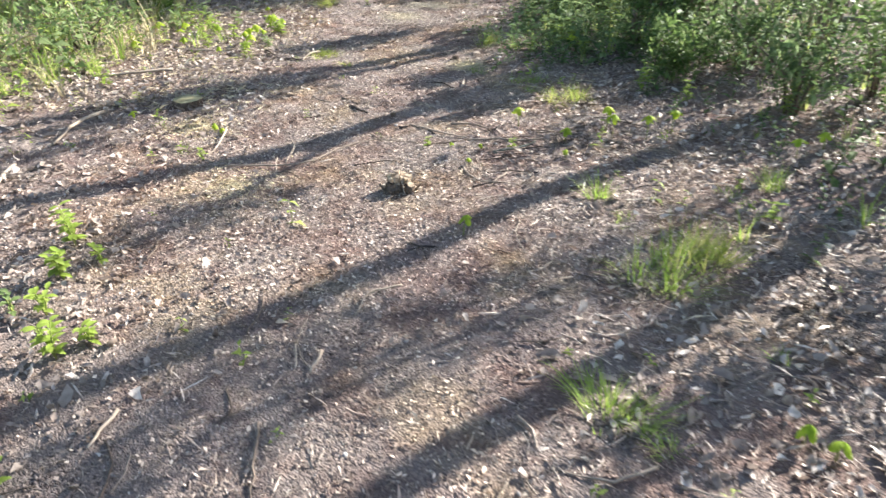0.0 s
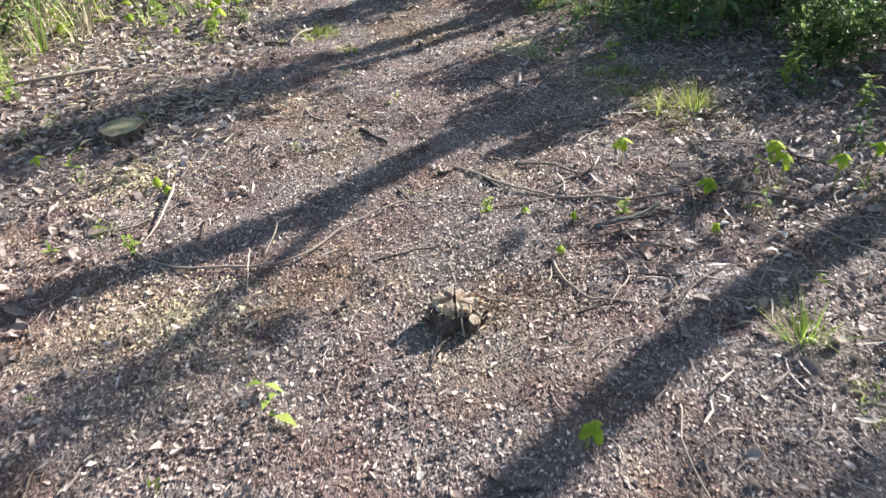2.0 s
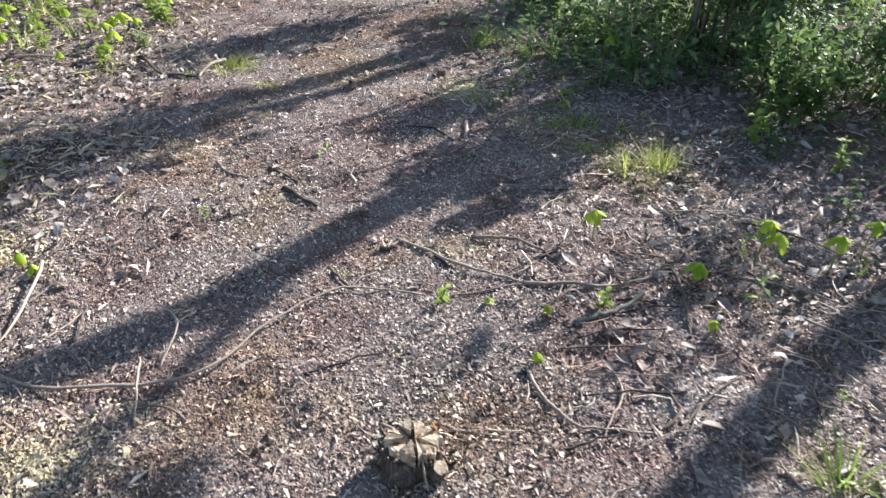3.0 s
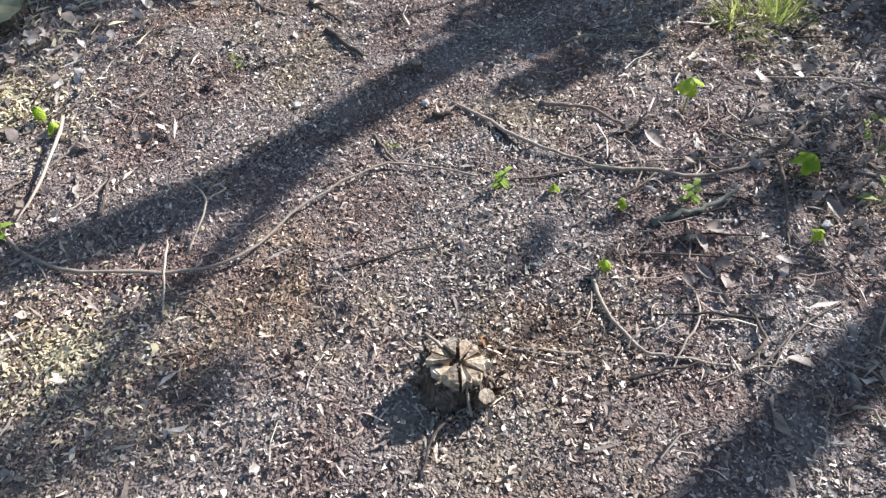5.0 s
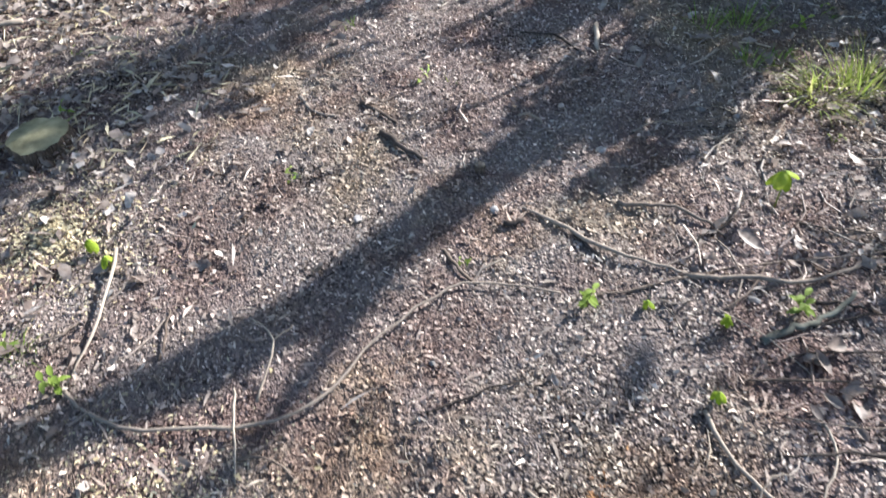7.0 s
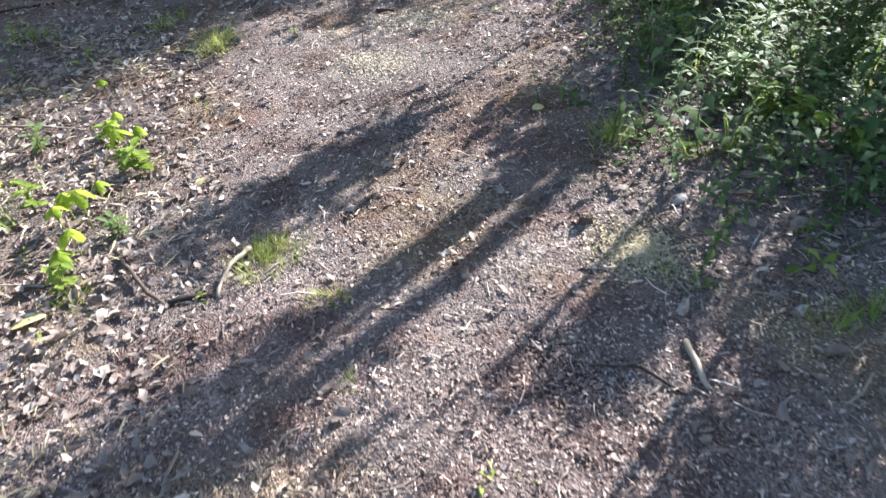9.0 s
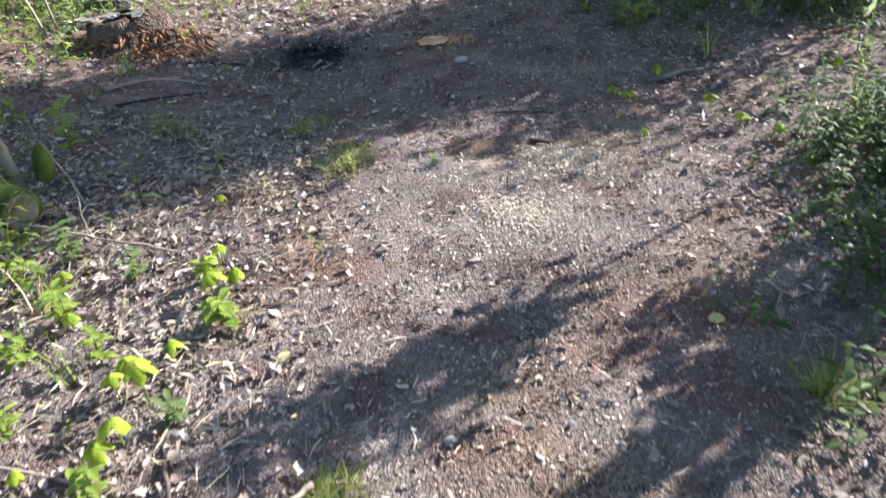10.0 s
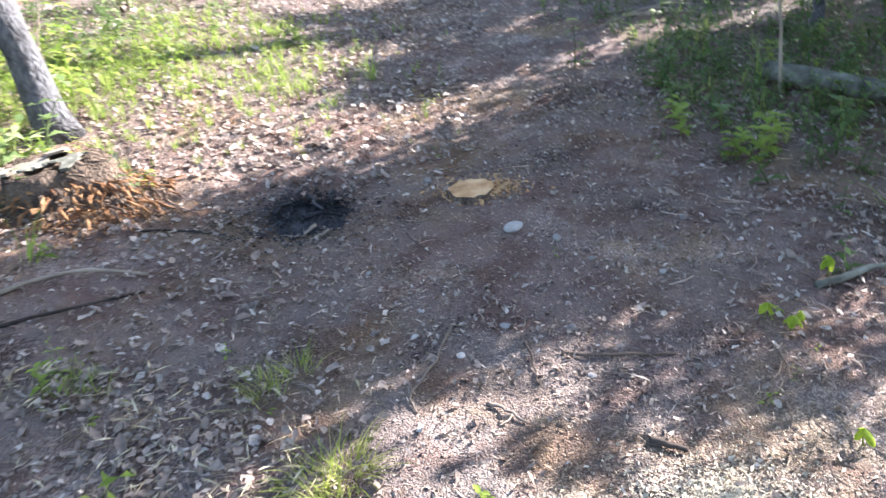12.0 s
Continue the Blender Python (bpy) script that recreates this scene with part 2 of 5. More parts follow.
def earth_tints(m):
    """Tints a ground material by place: sandy yellow stains, brown leaf mould, and redder earth past the bend."""
    nodes, links = m.node_tree.nodes, m.node_tree.links
    coord = nodes["Texture Coordinate"]
    colour = nodes["Color Ramp"].outputs[0]
    ends = [link.to_socket for link in colour.links]
    apart = nodes.new("ShaderNodeSeparateXYZ")
    links.new(coord.outputs["Object"], apart.inputs[0])
    for scale, low, high, most, tone, along in ((1.1, 0.5, 0.66, 0.6, (1.28, 1.15, 0.74), 0), (3.1, 0.47, 0.6, 0.95, (0.74, 0.645, 0.625), 0),
                                                (0.7, 0.46, 0.64, 0.8, (1.06, 0.97, 0.98), 0), (2.3, 0.15, 0.6, 0.65, (1.0, 0.84, 0.73), 1)):
        noise = nodes.new("ShaderNodeTexNoise")
        noise.inputs["Scale"].default_value, noise.inputs["Detail"].default_value, noise.inputs["Roughness"].default_value = scale, 6, 0.68
        links.new(coord.outputs["Object"], noise.inputs["Vector"])
        amount = nodes.new("ShaderNodeMapRange")
        amount.inputs[1].default_value, amount.inputs[2].default_value, amount.inputs[4].default_value = low, high, most
        links.new(noise.outputs[0], amount.inputs[0])
        factor = amount.outputs[0]
        if along:
            reach = nodes.new("ShaderNodeMapRange")
            reach.inputs[1].default_value, reach.inputs[2].default_value = 8.6, 10.2
            links.new(apart.outputs[1], reach.inputs[0])
            end = nodes.new("ShaderNodeMapRange")
            end.inputs[1].default_value, end.inputs[2].default_value = 14.0, 12.0
            links.new(apart.outputs[1], end.inputs[0])
            for other in (reach, end):
                both = nodes.new("ShaderNodeMath")
                both.operation = "MULTIPLY"
                links.new(factor, both.inputs[0])
                links.new(other.outputs[0], both.inputs[1])
                factor = both.outputs[0]
        tint = nodes.new("ShaderNodeMix")
        tint.data_type, tint.blend_type = "RGBA", "MULTIPLY"
        tint.inputs["B"].default_value = (*tone, 1)
        links.new(factor, tint.inputs["Factor"])
        links.new(colour, tint.inputs["A"])
        colour = tint.outputs["Result"]
    for end in ends:
        links.new(colour, end)
    return m


SOIL = soil_material()
CHIPS = earth_tints(material("mulch", ((0.05, 0.036, 0.03), (0.17, 0.134, 0.11), (0.42, 0.345, 0.29), (0.8, 0.69, 0.58)), 0.58, 150, 0.3, 0.3, 0.002, pick="island", through_light=0.15, gloss=0.4))
FINE_CHIPS = earth_tints(material("fine_mulch", ((0.05, 0.035, 0.03), (0.19, 0.14, 0.118), (0.5, 0.39, 0.33), (0.92, 0.79, 0.68)), 0.6, 150, 0.3, 0.3, 0.002, pick="island", through_light=0.15, gloss=0.4))
CRUMBS = earth_tints(material("soil_crumbs", ((0.07, 0.053, 0.047), (0.21, 0.166, 0.146), (0.42, 0.345, 0.3)), 0.95, 200, 0.4, 0.6, 0.003, pick="island", gloss=0.1))
DEAD_LEAF = material("dead_leaf", ((0.08, 0.052, 0.042), (0.2, 0.146, 0.118), (0.38, 0.305, 0.258), (0.7, 0.61, 0.54)), 0.55, 45, 0.5, 0.5, 0.004, pick="island", through_light=0.25, gloss=0.4)
STRAW = material("straw", ((0.32, 0.25, 0.14), (0.48, 0.4, 0.25), (0.6, 0.52, 0.36)), 0.8, 80, 0.3, 0.2, 0.002, pick="island")
PALE_SAND = material("pale_sandy_chips", ((0.34, 0.28, 0.2), (0.52, 0.445, 0.33), (0.7, 0.615, 0.485)), 0.85, 80, 0.3, 0.2, 0.002, pick="island", gloss=0.15)
TWIG = material("twig_bark", ((0.065, 0.046, 0.036), (0.16, 0.12, 0.095), (0.29, 0.235, 0.19)), 0.85, 60, 0.5, 0.5, 0.004, pick="object")
PALE_TWIG = material("bleached_twig", ((0.2, 0.155, 0.12), (0.42, 0.345, 0.275)), 0.8, 60, 0.5, 0.4, 0.003)
DARK_STICK = material("dark_stick", ((0.025, 0.02, 0.018), (0.09, 0.07, 0.06)), 0.9, 50, 0.5, 0.6, 0.005)
LICHEN = material("lichen_bark", ((0.055, 0.05, 0.042), (0.14, 0.137, 0.112), (0.28, 0.275, 0.232)), 0.9, 30, 0.6, 0.6, 0.006, ramp_scale=9)
STONE = material("stone", ((0.17, 0.15, 0.14), (0.28, 0.255, 0.24), (0.42, 0.385, 0.365)), 0.85, 40, 0.4, 0.5, 0.004, pick="object")
CUT_WOOD = material("cut_wood", ((0.15, 0.108, 0.078), (0.37, 0.285, 0.205), (0.56, 0.46, 0.345)), 0.9, 110, 0.75, 0.8, 0.005, ramp_scale=26)
GREY_CUT = material("weathered_cut_wood", ((0.13, 0.115, 0.07), (0.24, 0.215, 0.13), (0.34, 0.305, 0.19)), 0.95, 40, 0.5, 0.4, 0.004, ramp_scale=10, gloss=0.03)
ORANGE_WOOD = material("fresh_orange_wood", ((0.3, 0.15, 0.07), (0.5, 0.29, 0.14), (0.62, 0.42, 0.24)), 0.85, 45, 0.5, 0.5, 0.006, ramp_scale=9)
ROTTEN = material("rotten_wood", ((0.09, 0.045, 0.028), (0.24, 0.125, 0.065), (0.42, 0.25, 0.13)), 0.95, 40, 0.5, 0.8, 0.008, ramp_scale=8, gloss=0.05)
CHAR = material("charcoal", ((0.008, 0.008, 0.009), (0.045, 0.045, 0.05), (0.1, 0.098, 0.104)), 0.95, 60, 0.5, 0.8, 0.01, gloss=0.03)
MOSS = material("moss", ((0.04, 0.07, 0.015), (0.11, 0.15, 0.03), (0.2, 0.22, 0.06)), 0.95, 60, 0.5, 0.9, 0.01, ramp_scale=8)
BARK = bark_material("furrowed_bark", (0.045, 0.042, 0.044), (0.155, 0.15, 0.158))
STUMP_BARK = bark_material("stump_bark", (0.06, 0.045, 0.035), (0.2, 0.145, 0.11), 60)
GRASS = material("grass", ((0.11, 0.18, 0.03), (0.22, 0.32, 0.06), (0.37, 0.47, 0.11), (0.52, 0.5, 0.21)), 0.6, 30, 0.15, 0, pick="island", through_light=0.52)
SPROUT = material("sprout_leaf", ((0.2, 0.3, 0.025), (0.36, 0.46, 0.045), (0.54, 0.6, 0.09)), 0.55, 90, 0.6, 0.7, 0.006, through_light=0.5, ramp_scale=18)
WEED = material("weed_leaf", ((0.13, 0.2, 0.035), (0.27, 0.36, 0.07), (0.44, 0.5, 0.13)), 0.55, 30, 0.2, 0, pick="island", through_light=0.52)
SHRUB_LEAF = material("shrub_leaf", ((0.04, 0.072, 0.022), (0.075, 0.125, 0.036), (0.13, 0.19, 0.06), (0.26, 0.33, 0.12)), 0.55, 30, 0.2, 0, pick="island", through_light=0.47, gloss=0.15)
SPRING_LEAF = material("young_leaf", ((0.085, 0.13, 0.045), (0.18, 0.25, 0.095), (0.35, 0.41, 0.2)), 0.55, 30, 0.2, 0, pick="island", through_light=0.52)
HERB_LEAF = material("herb_leaf", ((0.04, 0.07, 0.025), (0.08, 0.13, 0.045), (0.16, 0.23, 0.09), (0.33, 0.41, 0.19)), 0.55, 30, 0.2, 0, pick="island", through_light=0.47, gloss=0.15)
PALE_GRASS = material("pale_grass", ((0.2, 0.26, 0.05), (0.36, 0.4, 0.1), (0.52, 0.48, 0.2)), 0.6, 30, 0.15, 0, pick="island", through_light=0.52)
STEM = material("green_stem", ((0.16, 0.2, 0.05), (0.3, 0.3, 0.1)), 0.7, 40, 0.4, 0.2, 0.002)

# ---- ground: one sheet to the horizon, fine where it is walked ----
def spread(fine_from, fine_to, step, reach):
    near = list(np.arange(fine_from, fine_to + step / 2, step))
    low, high, d = near[0], near[-1], step
    before, after = [], []
    while low > -reach or high < reach:
        d *= 1.22
        low, high = low - d, high + d
        before.append(low)
        after.append(high)
    return np.array(before[::-1] + near + after)


def build_ground():
    xs, ys = spread(-4.2, 3.6, 0.04, 160), spread(0.3, 13.5, 0.04, 160)
    gx, gy = np.meshgrid(xs, ys)
    gz = land(gx, gy)
    rng = np.random.default_rng(3)
    rough = rng.normal(0, 1, gx.shape)
    rough = (rough + np.roll(rough, 1, 0) + np.roll(rough, 1, 1) + np.roll(rough, 2, 0)) / 4
    near = (np.abs(gx) < 8) & (gy < 20) & (gy > -3)
    gz = gz + np.where(near, 0.006 * rough, 0)
    nx, ny = len(xs), len(ys)
    index = np.arange(nx * ny).reshape(ny, nx)
    quads = np.stack([index[:-1, :-1], index[:-1, 1:], index[1:, 1:], index[1:, :-1]], -1).reshape(-1)
    me = bpy.data.meshes.new("ground")
    me.vertices.add(nx * ny)
    me.vertices.foreach_set("co", np.stack([gx, gy, gz], -1).reshape(-1).astype(np.float32))
    count = (nx - 1) * (ny - 1)
    me.loops.add(count * 4)
    me.loops.foreach_set("vertex_index", quads.astype(np.int32))
    me.polygons.add(count)
    me.polygons.foreach_set("loop_start", np.arange(0, count * 4, 4, dtype=np.int32))
    me.polygons.foreach_set("loop_total", np.full(count, 4, dtype=np.int32))
    me.polygons.foreach_set("use_smooth", [True] * count)
    me.update(calc_edges=True)
    me.materials.append(SOIL)
    return tagged(new("ground", me), "trodden brown soil of a woodland path", "ground", kind="structure")


build_ground()

# ---- litter on the ground ----
FLAKE = ((-0.55, -0.05, 0.0), (0.12, -0.5, 0.07), (0.6, 0.08, 0.0), (-0.15, 0.5, 0.09))
FLAKE_FACES = ((0, 1, 2, 3),)
CRUMB = ((-0.5, -0.5, -0.4), (0.5, -0.5, -0.4), (0.5, 0.5, -0.4), (-0.5, 0.5, -0.4), (-0.32, -0.32, 0.45), (0.32, -0.3, 0.4), (0.3, 0.33, 0.5), (-0.33, 0.3, 0.38))
CRUMB_FACES = ((4, 5, 6, 7), (0, 1, 5, 4), (1, 2, 6, 5), (2, 3, 7, 6), (3, 0, 4, 7))
CURLED = ((-0.5, 0.0, 0.05), (-0.2, -0.4, 0.28), (-0.12, 0.0, -0.02), (-0.25, 0.42, 0.22), (0.22, -0.38, 0.22), (0.2, 0.0, 0.02), (0.18, 0.36, 0.3), (0.58, 0.02, 0.2))
LEAFLET = ((-0.5, 0.0, 0.0), (0.0, -0.45, 0.12), (0.05, 0.0, 0.0), (0.0, 0.45, 0.12), (0.55, 0.0, -0.1))
LEAFLET_FACES = ((0, 1, 2, 3), (1, 4, 3, 2))
CURLED_FACES = ((0, 1, 2, 3), (1, 4, 5, 2), (2, 5, 6, 3), (4, 7, 6, 5))


TWIGLET = tuple((t, math.cos(2.094 * k) * 0.3 + 3 * b, math.sin(2.094 * k) * 0.03 + 0.02) for t, b in ((-0.5, 0), (0, 0.5), (0.5, 0.1)) for k in range(3))
TWIGLET_FACES = tuple((i + k, i + (k + 1) % 3, i + 3 + (k + 1) % 3, i + 3 + k) for i in (0, 3) for k in range(3))


def sow(n, x0, x1, y0, y1, rng, keep):
    """n places in a stretch of the plan, thinned by keep(x, y) between 0 and 1."""
    x, y = rng.uniform(x0, x1, n), rng.uniform(y0, y1, n)
    ok = rng.uniform(0, 1, n) < keep(x, y)
    return x[ok], y[ok]


def patches(x, y, scale, seed):
    return 0.5 + 0.5 * np.sin(scale * x + seed) * np.sin(scale * 1.17 * y + 0.6 * x + 2 * seed)


def litter(name, label, shape, faces, n, area, keep, long, wide, tilt, lift, mat, seed, warp=0.1):
    rng = np.random.default_rng(seed)
    x, y = sow(n, *area, rng, keep)
    k = len(x)
    size = np.clip(rng.lognormal(0, 0.4, k), 0.4, 1.9)
    sizes = np.stack([long * size, wide * size * rng.uniform(0.6, 1.4, k), long * size * 0.6], -1)
    z = land(x, y) + lift * rng.uniform(0.2, 1.4, k)
    me = strewn(name, shape, faces, np.stack([x, y, z], -1), turns(k, rng, tilt), sizes, mat, warp, rng)
    return tagged(new(name, me), label, "litter", kind="stuff")


def inside_drift(x):
    return 1 / (1 + np.exp((x + 2.2) * 5))


litter("wood_chips", "small brown bark and leaf fragments on the path", FLAKE, FLAKE_FACES, 290000, (-2.6, 1.8, 0.8, 12.5),
       lambda x, y: (0.3 + 0.7 * trail(x, y)) * (1 - 0.8 / (1 + np.exp(-2 * (y - 8.2)))) * (0.55 + 0.45 * patches(x, y, 2.9, 8)), 0.0105, 0.0042, 0.38, 0.006, CHIPS, 11, 0.14)
litter("fine_chips", "fine pale chips of wood and leaf around a stump", FLAKE, FLAKE_FACES, 185000, (-2.1, 1.5, 2.2, 5.5),
       lambda x, y: 0.4 + 0.6 * patches(x, y, 3.7, 2), 0.0075, 0.0036, 0.42, 0.006, FINE_CHIPS, 26, 0.15)
litter("bark_shreds", "long thin shreds of bark and straw trodden into the path", FLAKE, FLAKE_FACES, 30000, (-2.4, 1.6, 0.8, 12),
       lambda x, y: 0.15 + 0.85 * trail(x, y) * patches(x, y, 2.3, 9), 0.03, 0.0032, 0.22, 0.008, CHIPS, 20, 0.05)
litter("dry_leaves", "pale dry leaves thick on the ground under weeds", CURLED, CURLED_FACES, 11000, (-3.6, -1.2, 4.6, 9),
       lambda x, y: (1 - 0.98 * trail(x, y)) * patches(x, y, 4.1, 3), 0.03, 0.02, 0.4, 0.02, DEAD_LEAF, 21, 0.07)
litter("dry_straw", "pale dry stalks thick on the ground under weeds", FLAKE, FLAKE_FACES, 9000, (-3.6, -1.2, 4.6, 9),
       lambda x, y: (1 - 0.98 * trail(x, y)) * patches(x, y, 3.3, 1), 0.06, 0.0032, 0.2, 0.025, STRAW, 22, 0.03)
litter("soil_crumbs", "crumbs of dark soil on the trodden path", CRUMB, CRUMB_FACES, 30000, (-2.4, 1.8, 0.6, 11.5),
       lambda x, y: (0.2 + 0.8 * trail(x, y)) * (1 - 0.8 / (1 + np.exp(-2 * (y - 8.2)))), 0.0058, 0.005, 0.4, 0.002, CRUMBS, 12, 0.12)
litter("leaf_litter", "dry tan dead leaves beside the path", CURLED, CURLED_FACES, 62000, (-4.4, 3.2, 0.5, 13),
       lambda x, y: (1 - 0.985 * trail(x, y)) * (0.55 + 0.45 * patches(x, y, 2.1, 1)) * np.where((y > 8.3) & (y < 11), 0.5, 1), 0.031, 0.017, 0.42, 0.014, DEAD_LEAF, 13, 0.1)
litter("far_leaf_litter", "dry tan dead leaves on the woodland floor", CURLED, CURLED_FACES, 7500, (-14, 12, 13, 32),
       lambda x, y: 1 - 0.7 * trail(x, y), 0.055, 0.035, 0.45, 0.02, DEAD_LEAF, 14)
litter("bark_fragments", "brown bark and leaf fragments on the far path", FLAKE, FLAKE_FACES, 50000, (-6, 3.5, 11.5, 22),
       lambda x, y: 0.35 + 0.65 * trail(x, y), 0.03, 0.011, 0.35, 0.01, CHIPS, 15)
litter("dry_stalks", "pale dry stalks and leaf shreds beside the path", FLAKE, FLAKE_FACES, 45000, (-4.5, 3, 0.5, 12),
       lambda x, y: (1 - 0.97 * trail(x, y)) * (0.3 + 0.7 * patches(x, y, 2.7, 4)) * np.where(y > 8.3, 0.4, 1), 0.05, 0.003, 0.2, 0.02, DEAD_LEAF, 16, 0.03)
litter("fine_twigs", "thin broken twigs scattered over the path edge", TWIGLET, TWIGLET_FACES, 5000, (-2.6, 2, 0.6, 11),
       lambda x, y: 0.15 + 0.85 * (x > 0.1), 0.08, 0.006, 0.1, 0.012, CHIPS, 17, 0.01)
litter("leaf_scraps", "scraps of dead leaf in drifts on the path", CURLED, CURLED_FACES, 10000, (-2.2, 1.6, 0.8, 12.5),
       lambda x, y: trail(x, y) * np.clip(2.2 * patches(x, y, 1.7, 6) - 0.9, 0.02, 1), 0.02, 0.011, 0.4, 0.008, DEAD_LEAF, 18, 0.08)
litter("leaf_mould", "dark crumbled leaf mould on the trodden path", CURLED, CURLED_FACES, 15000, (-2.2, 1.6, 0.8, 12.5),
       lambda x, y: trail(x, y) * np.clip(1.8 * patches(x, y, 2.6, 3) - 0.5, 0.1, 1), 0.017, 0.01, 0.45, 0.008, CRUMBS, 23, 0.1)
litter("leaf_drift", "pale dead leaves drifted below an old stump", CURLED, CURLED_FACES, 1700, (-4.2, -1.5, 8.7, 10.6),
       lambda x, y: inside_drift(x) * (0.3 + 0.7 * patches(x, y, 3.1, 5)), 0.036, 0.022, 0.4, 0.015, DEAD_LEAF, 24, 0.08)
litter("leaf_scraps", "dark and pale scraps of dead leaf on shaded soil", CURLED, CURLED_FACES, 9000, (-2.6, 1.4, 8.3, 13),
       lambda x, y: 0.15 + 0.85 * patches(x + 0.5 * y, 2 * y, 1.5, 2), 0.024, 0.012, 0.4, 0.01, DEAD_LEAF, 25, 0.09)
litter("leaf_litter", "pale dead leaves among grass in a clearing", CURLED, CURLED_FACES, 9000, (-6, -1.0, 10.8, 17),
       lambda x, y: 0.3 + 0.7 * patches(x, y, 2.2, 4), 0.05, 0.028, 0.4, 0.02, DEAD_LEAF, 27, 0.08)
litter("outer_leaf_litter", "brown dead leaves over the surrounding woodland floor", CURLED, CURLED_FACES, 13000, (-15, 13, -9, 30),
       lambda x, y: 1.0 * ((x < -4.2) | (x > 3) | (y < 0.6)) * (0.4 + 0.6 * patches(x, y, 0.9, 2)), 0.085, 0.05, 0.4, 0.02, DEAD_LEAF, 19)

# ---- trees ----
def crown_mesh(name, centres, spreads, n, leaf, mat, seed, slim=0.75):
    """Many small leaves in clumps round the given centres."""
    rng = np.random.default_rng(seed)
    which = rng.integers(0, len(centres), n)
    c, s = np.asarray(centres, float)[which], np.asarray(spreads, float)[which]
    clumps = rng.normal(0, 1, (n // 12 + 1, 3))[rng.integers(0, n // 12 + 1, n)]
    p = c + (clumps * 0.55 + rng.normal(0, 0.18, (n, 3))) * s[:, None]
    size = leaf * rng.lognormal(0, 0.3, n)
    return strewn(name, LEAFLET, LEAFLET_FACES, p, turns(n, rng, 0.7), np.stack([size, size * slim, size * 0.6], -1), mat, 0.05, rng)


def tree(x, y, tall, radius, lean, limbs, leaves, leaf=0.09, mat=None, bark=None, seed=1, label="", spread_out=1.0, name="tree", bends=((0, 0),)):
    """A tapered trunk with limbs and a crown of leaf clumps. lean: where the top stands, from the base.
    limbs: (height, heading in degrees, rise, length). bends: (height, sideways offset across the sun's direction)."""
    rnd = random.Random(seed)
    mat, bark = mat or SPRING_LEAF, bark or BARK
    ob = thing(name, x, y, label or "tall woodland tree with furrowed grey bark", "tree", "woodland trees", lift=-0.05)
    steps = 30 if len(bends) > 1 else 14
    pts, rad = [], []

    def bent(h):
        return float(np.interp(h, [b[0] for b in bends], [b[1] for b in bends]))

    for i in range(steps + 1):
        t = i / steps
        h = tall * t ** 1.5
        u = h / tall
        w = 0.0 if i < 2 else radius * (0.12 if len(bends) > 1 else 0.5)
        side = bent(h)
        pts.append((lean[0] * u + rnd.uniform(-w, w) + ACROSS.x * side, lean[1] * u + rnd.uniform(-w, w) + ACROSS.y * side, h))
        rad.append(radius * (1 - 0.8 * u) * (1 + 0.55 * math.exp(-h / 0.14)))
    b = Build()
    b.tube(pts, rad, 14, 0.045, seed)
    part("trunk", b, bark, ob)
    tips = []

    def on_trunk(h):
        return Vector((lean[0] * h / tall, lean[1] * h / tall, h)) + ACROSS * bent(h)

    for k, (h, heading, rise, length) in enumerate(limbs):
        leafy = h > 4.4 or tall < 6  # the low limbs of tall trees are bare
        a = radians(heading)
        d = Vector((math.sin(a) * math.cos(radians(rise)), math.cos(a) * math.cos(radians(rise)), math.sin(radians(rise))))
        start = on_trunk(h)
        line = [start + d * (length * t) + Vector((rnd.uniform(-1, 1), rnd.uniform(-1, 1), 0.6 * t)) * (0.09 * length * t) for t in (0, 0.2, 0.45, 0.7, 1)]
        r = radius * (1 - 0.8 * h / tall) * 0.4
        b = Build()
        b.tube(line, [r, r * 0.85, r * 0.6, r * 0.4, r * 0.12], 7, 0.05, seed + k)
        for j in range(4):
            s = line[1 + j % 3]
            e = s + Vector((rnd.uniform(-1, 1), rnd.uniform(-1, 1), rnd.uniform(0.1, 0.9))) * (0.3 * length)
            b.tube([s, (s + e) / 2 + Vector((0, 0, 0.05)), e], [r * 0.35, r * 0.22, r * 0.06], 5)
            if leafy:
                tips.append(tuple(e))
        part("limb", b, bark, ob)
        if leafy:
            tips.append(tuple(line[-1]))
    tips.append((lean[0], lean[1], tall))
    if leaves:
        part("crown", crown_mesh("crown", tips, [spread_out * tall * 0.09] * len(tips), leaves, leaf, mat, seed), mat, ob, kind="stuff")
    return ob


def sun_place(along, across):
    """A place by its distance towards the sun and across the sun's direction."""
    p = SUNWARD * along + ACROSS * across
    return p.x, p.y


def ring(rnd, low, high, n, length):
    return [(low + (high - low) * i / max(n - 1, 1), rnd.uniform(0, 360), rnd.uniform(20, 50), length * rnd.uniform(0.7, 1.2)) for i in range(n)]


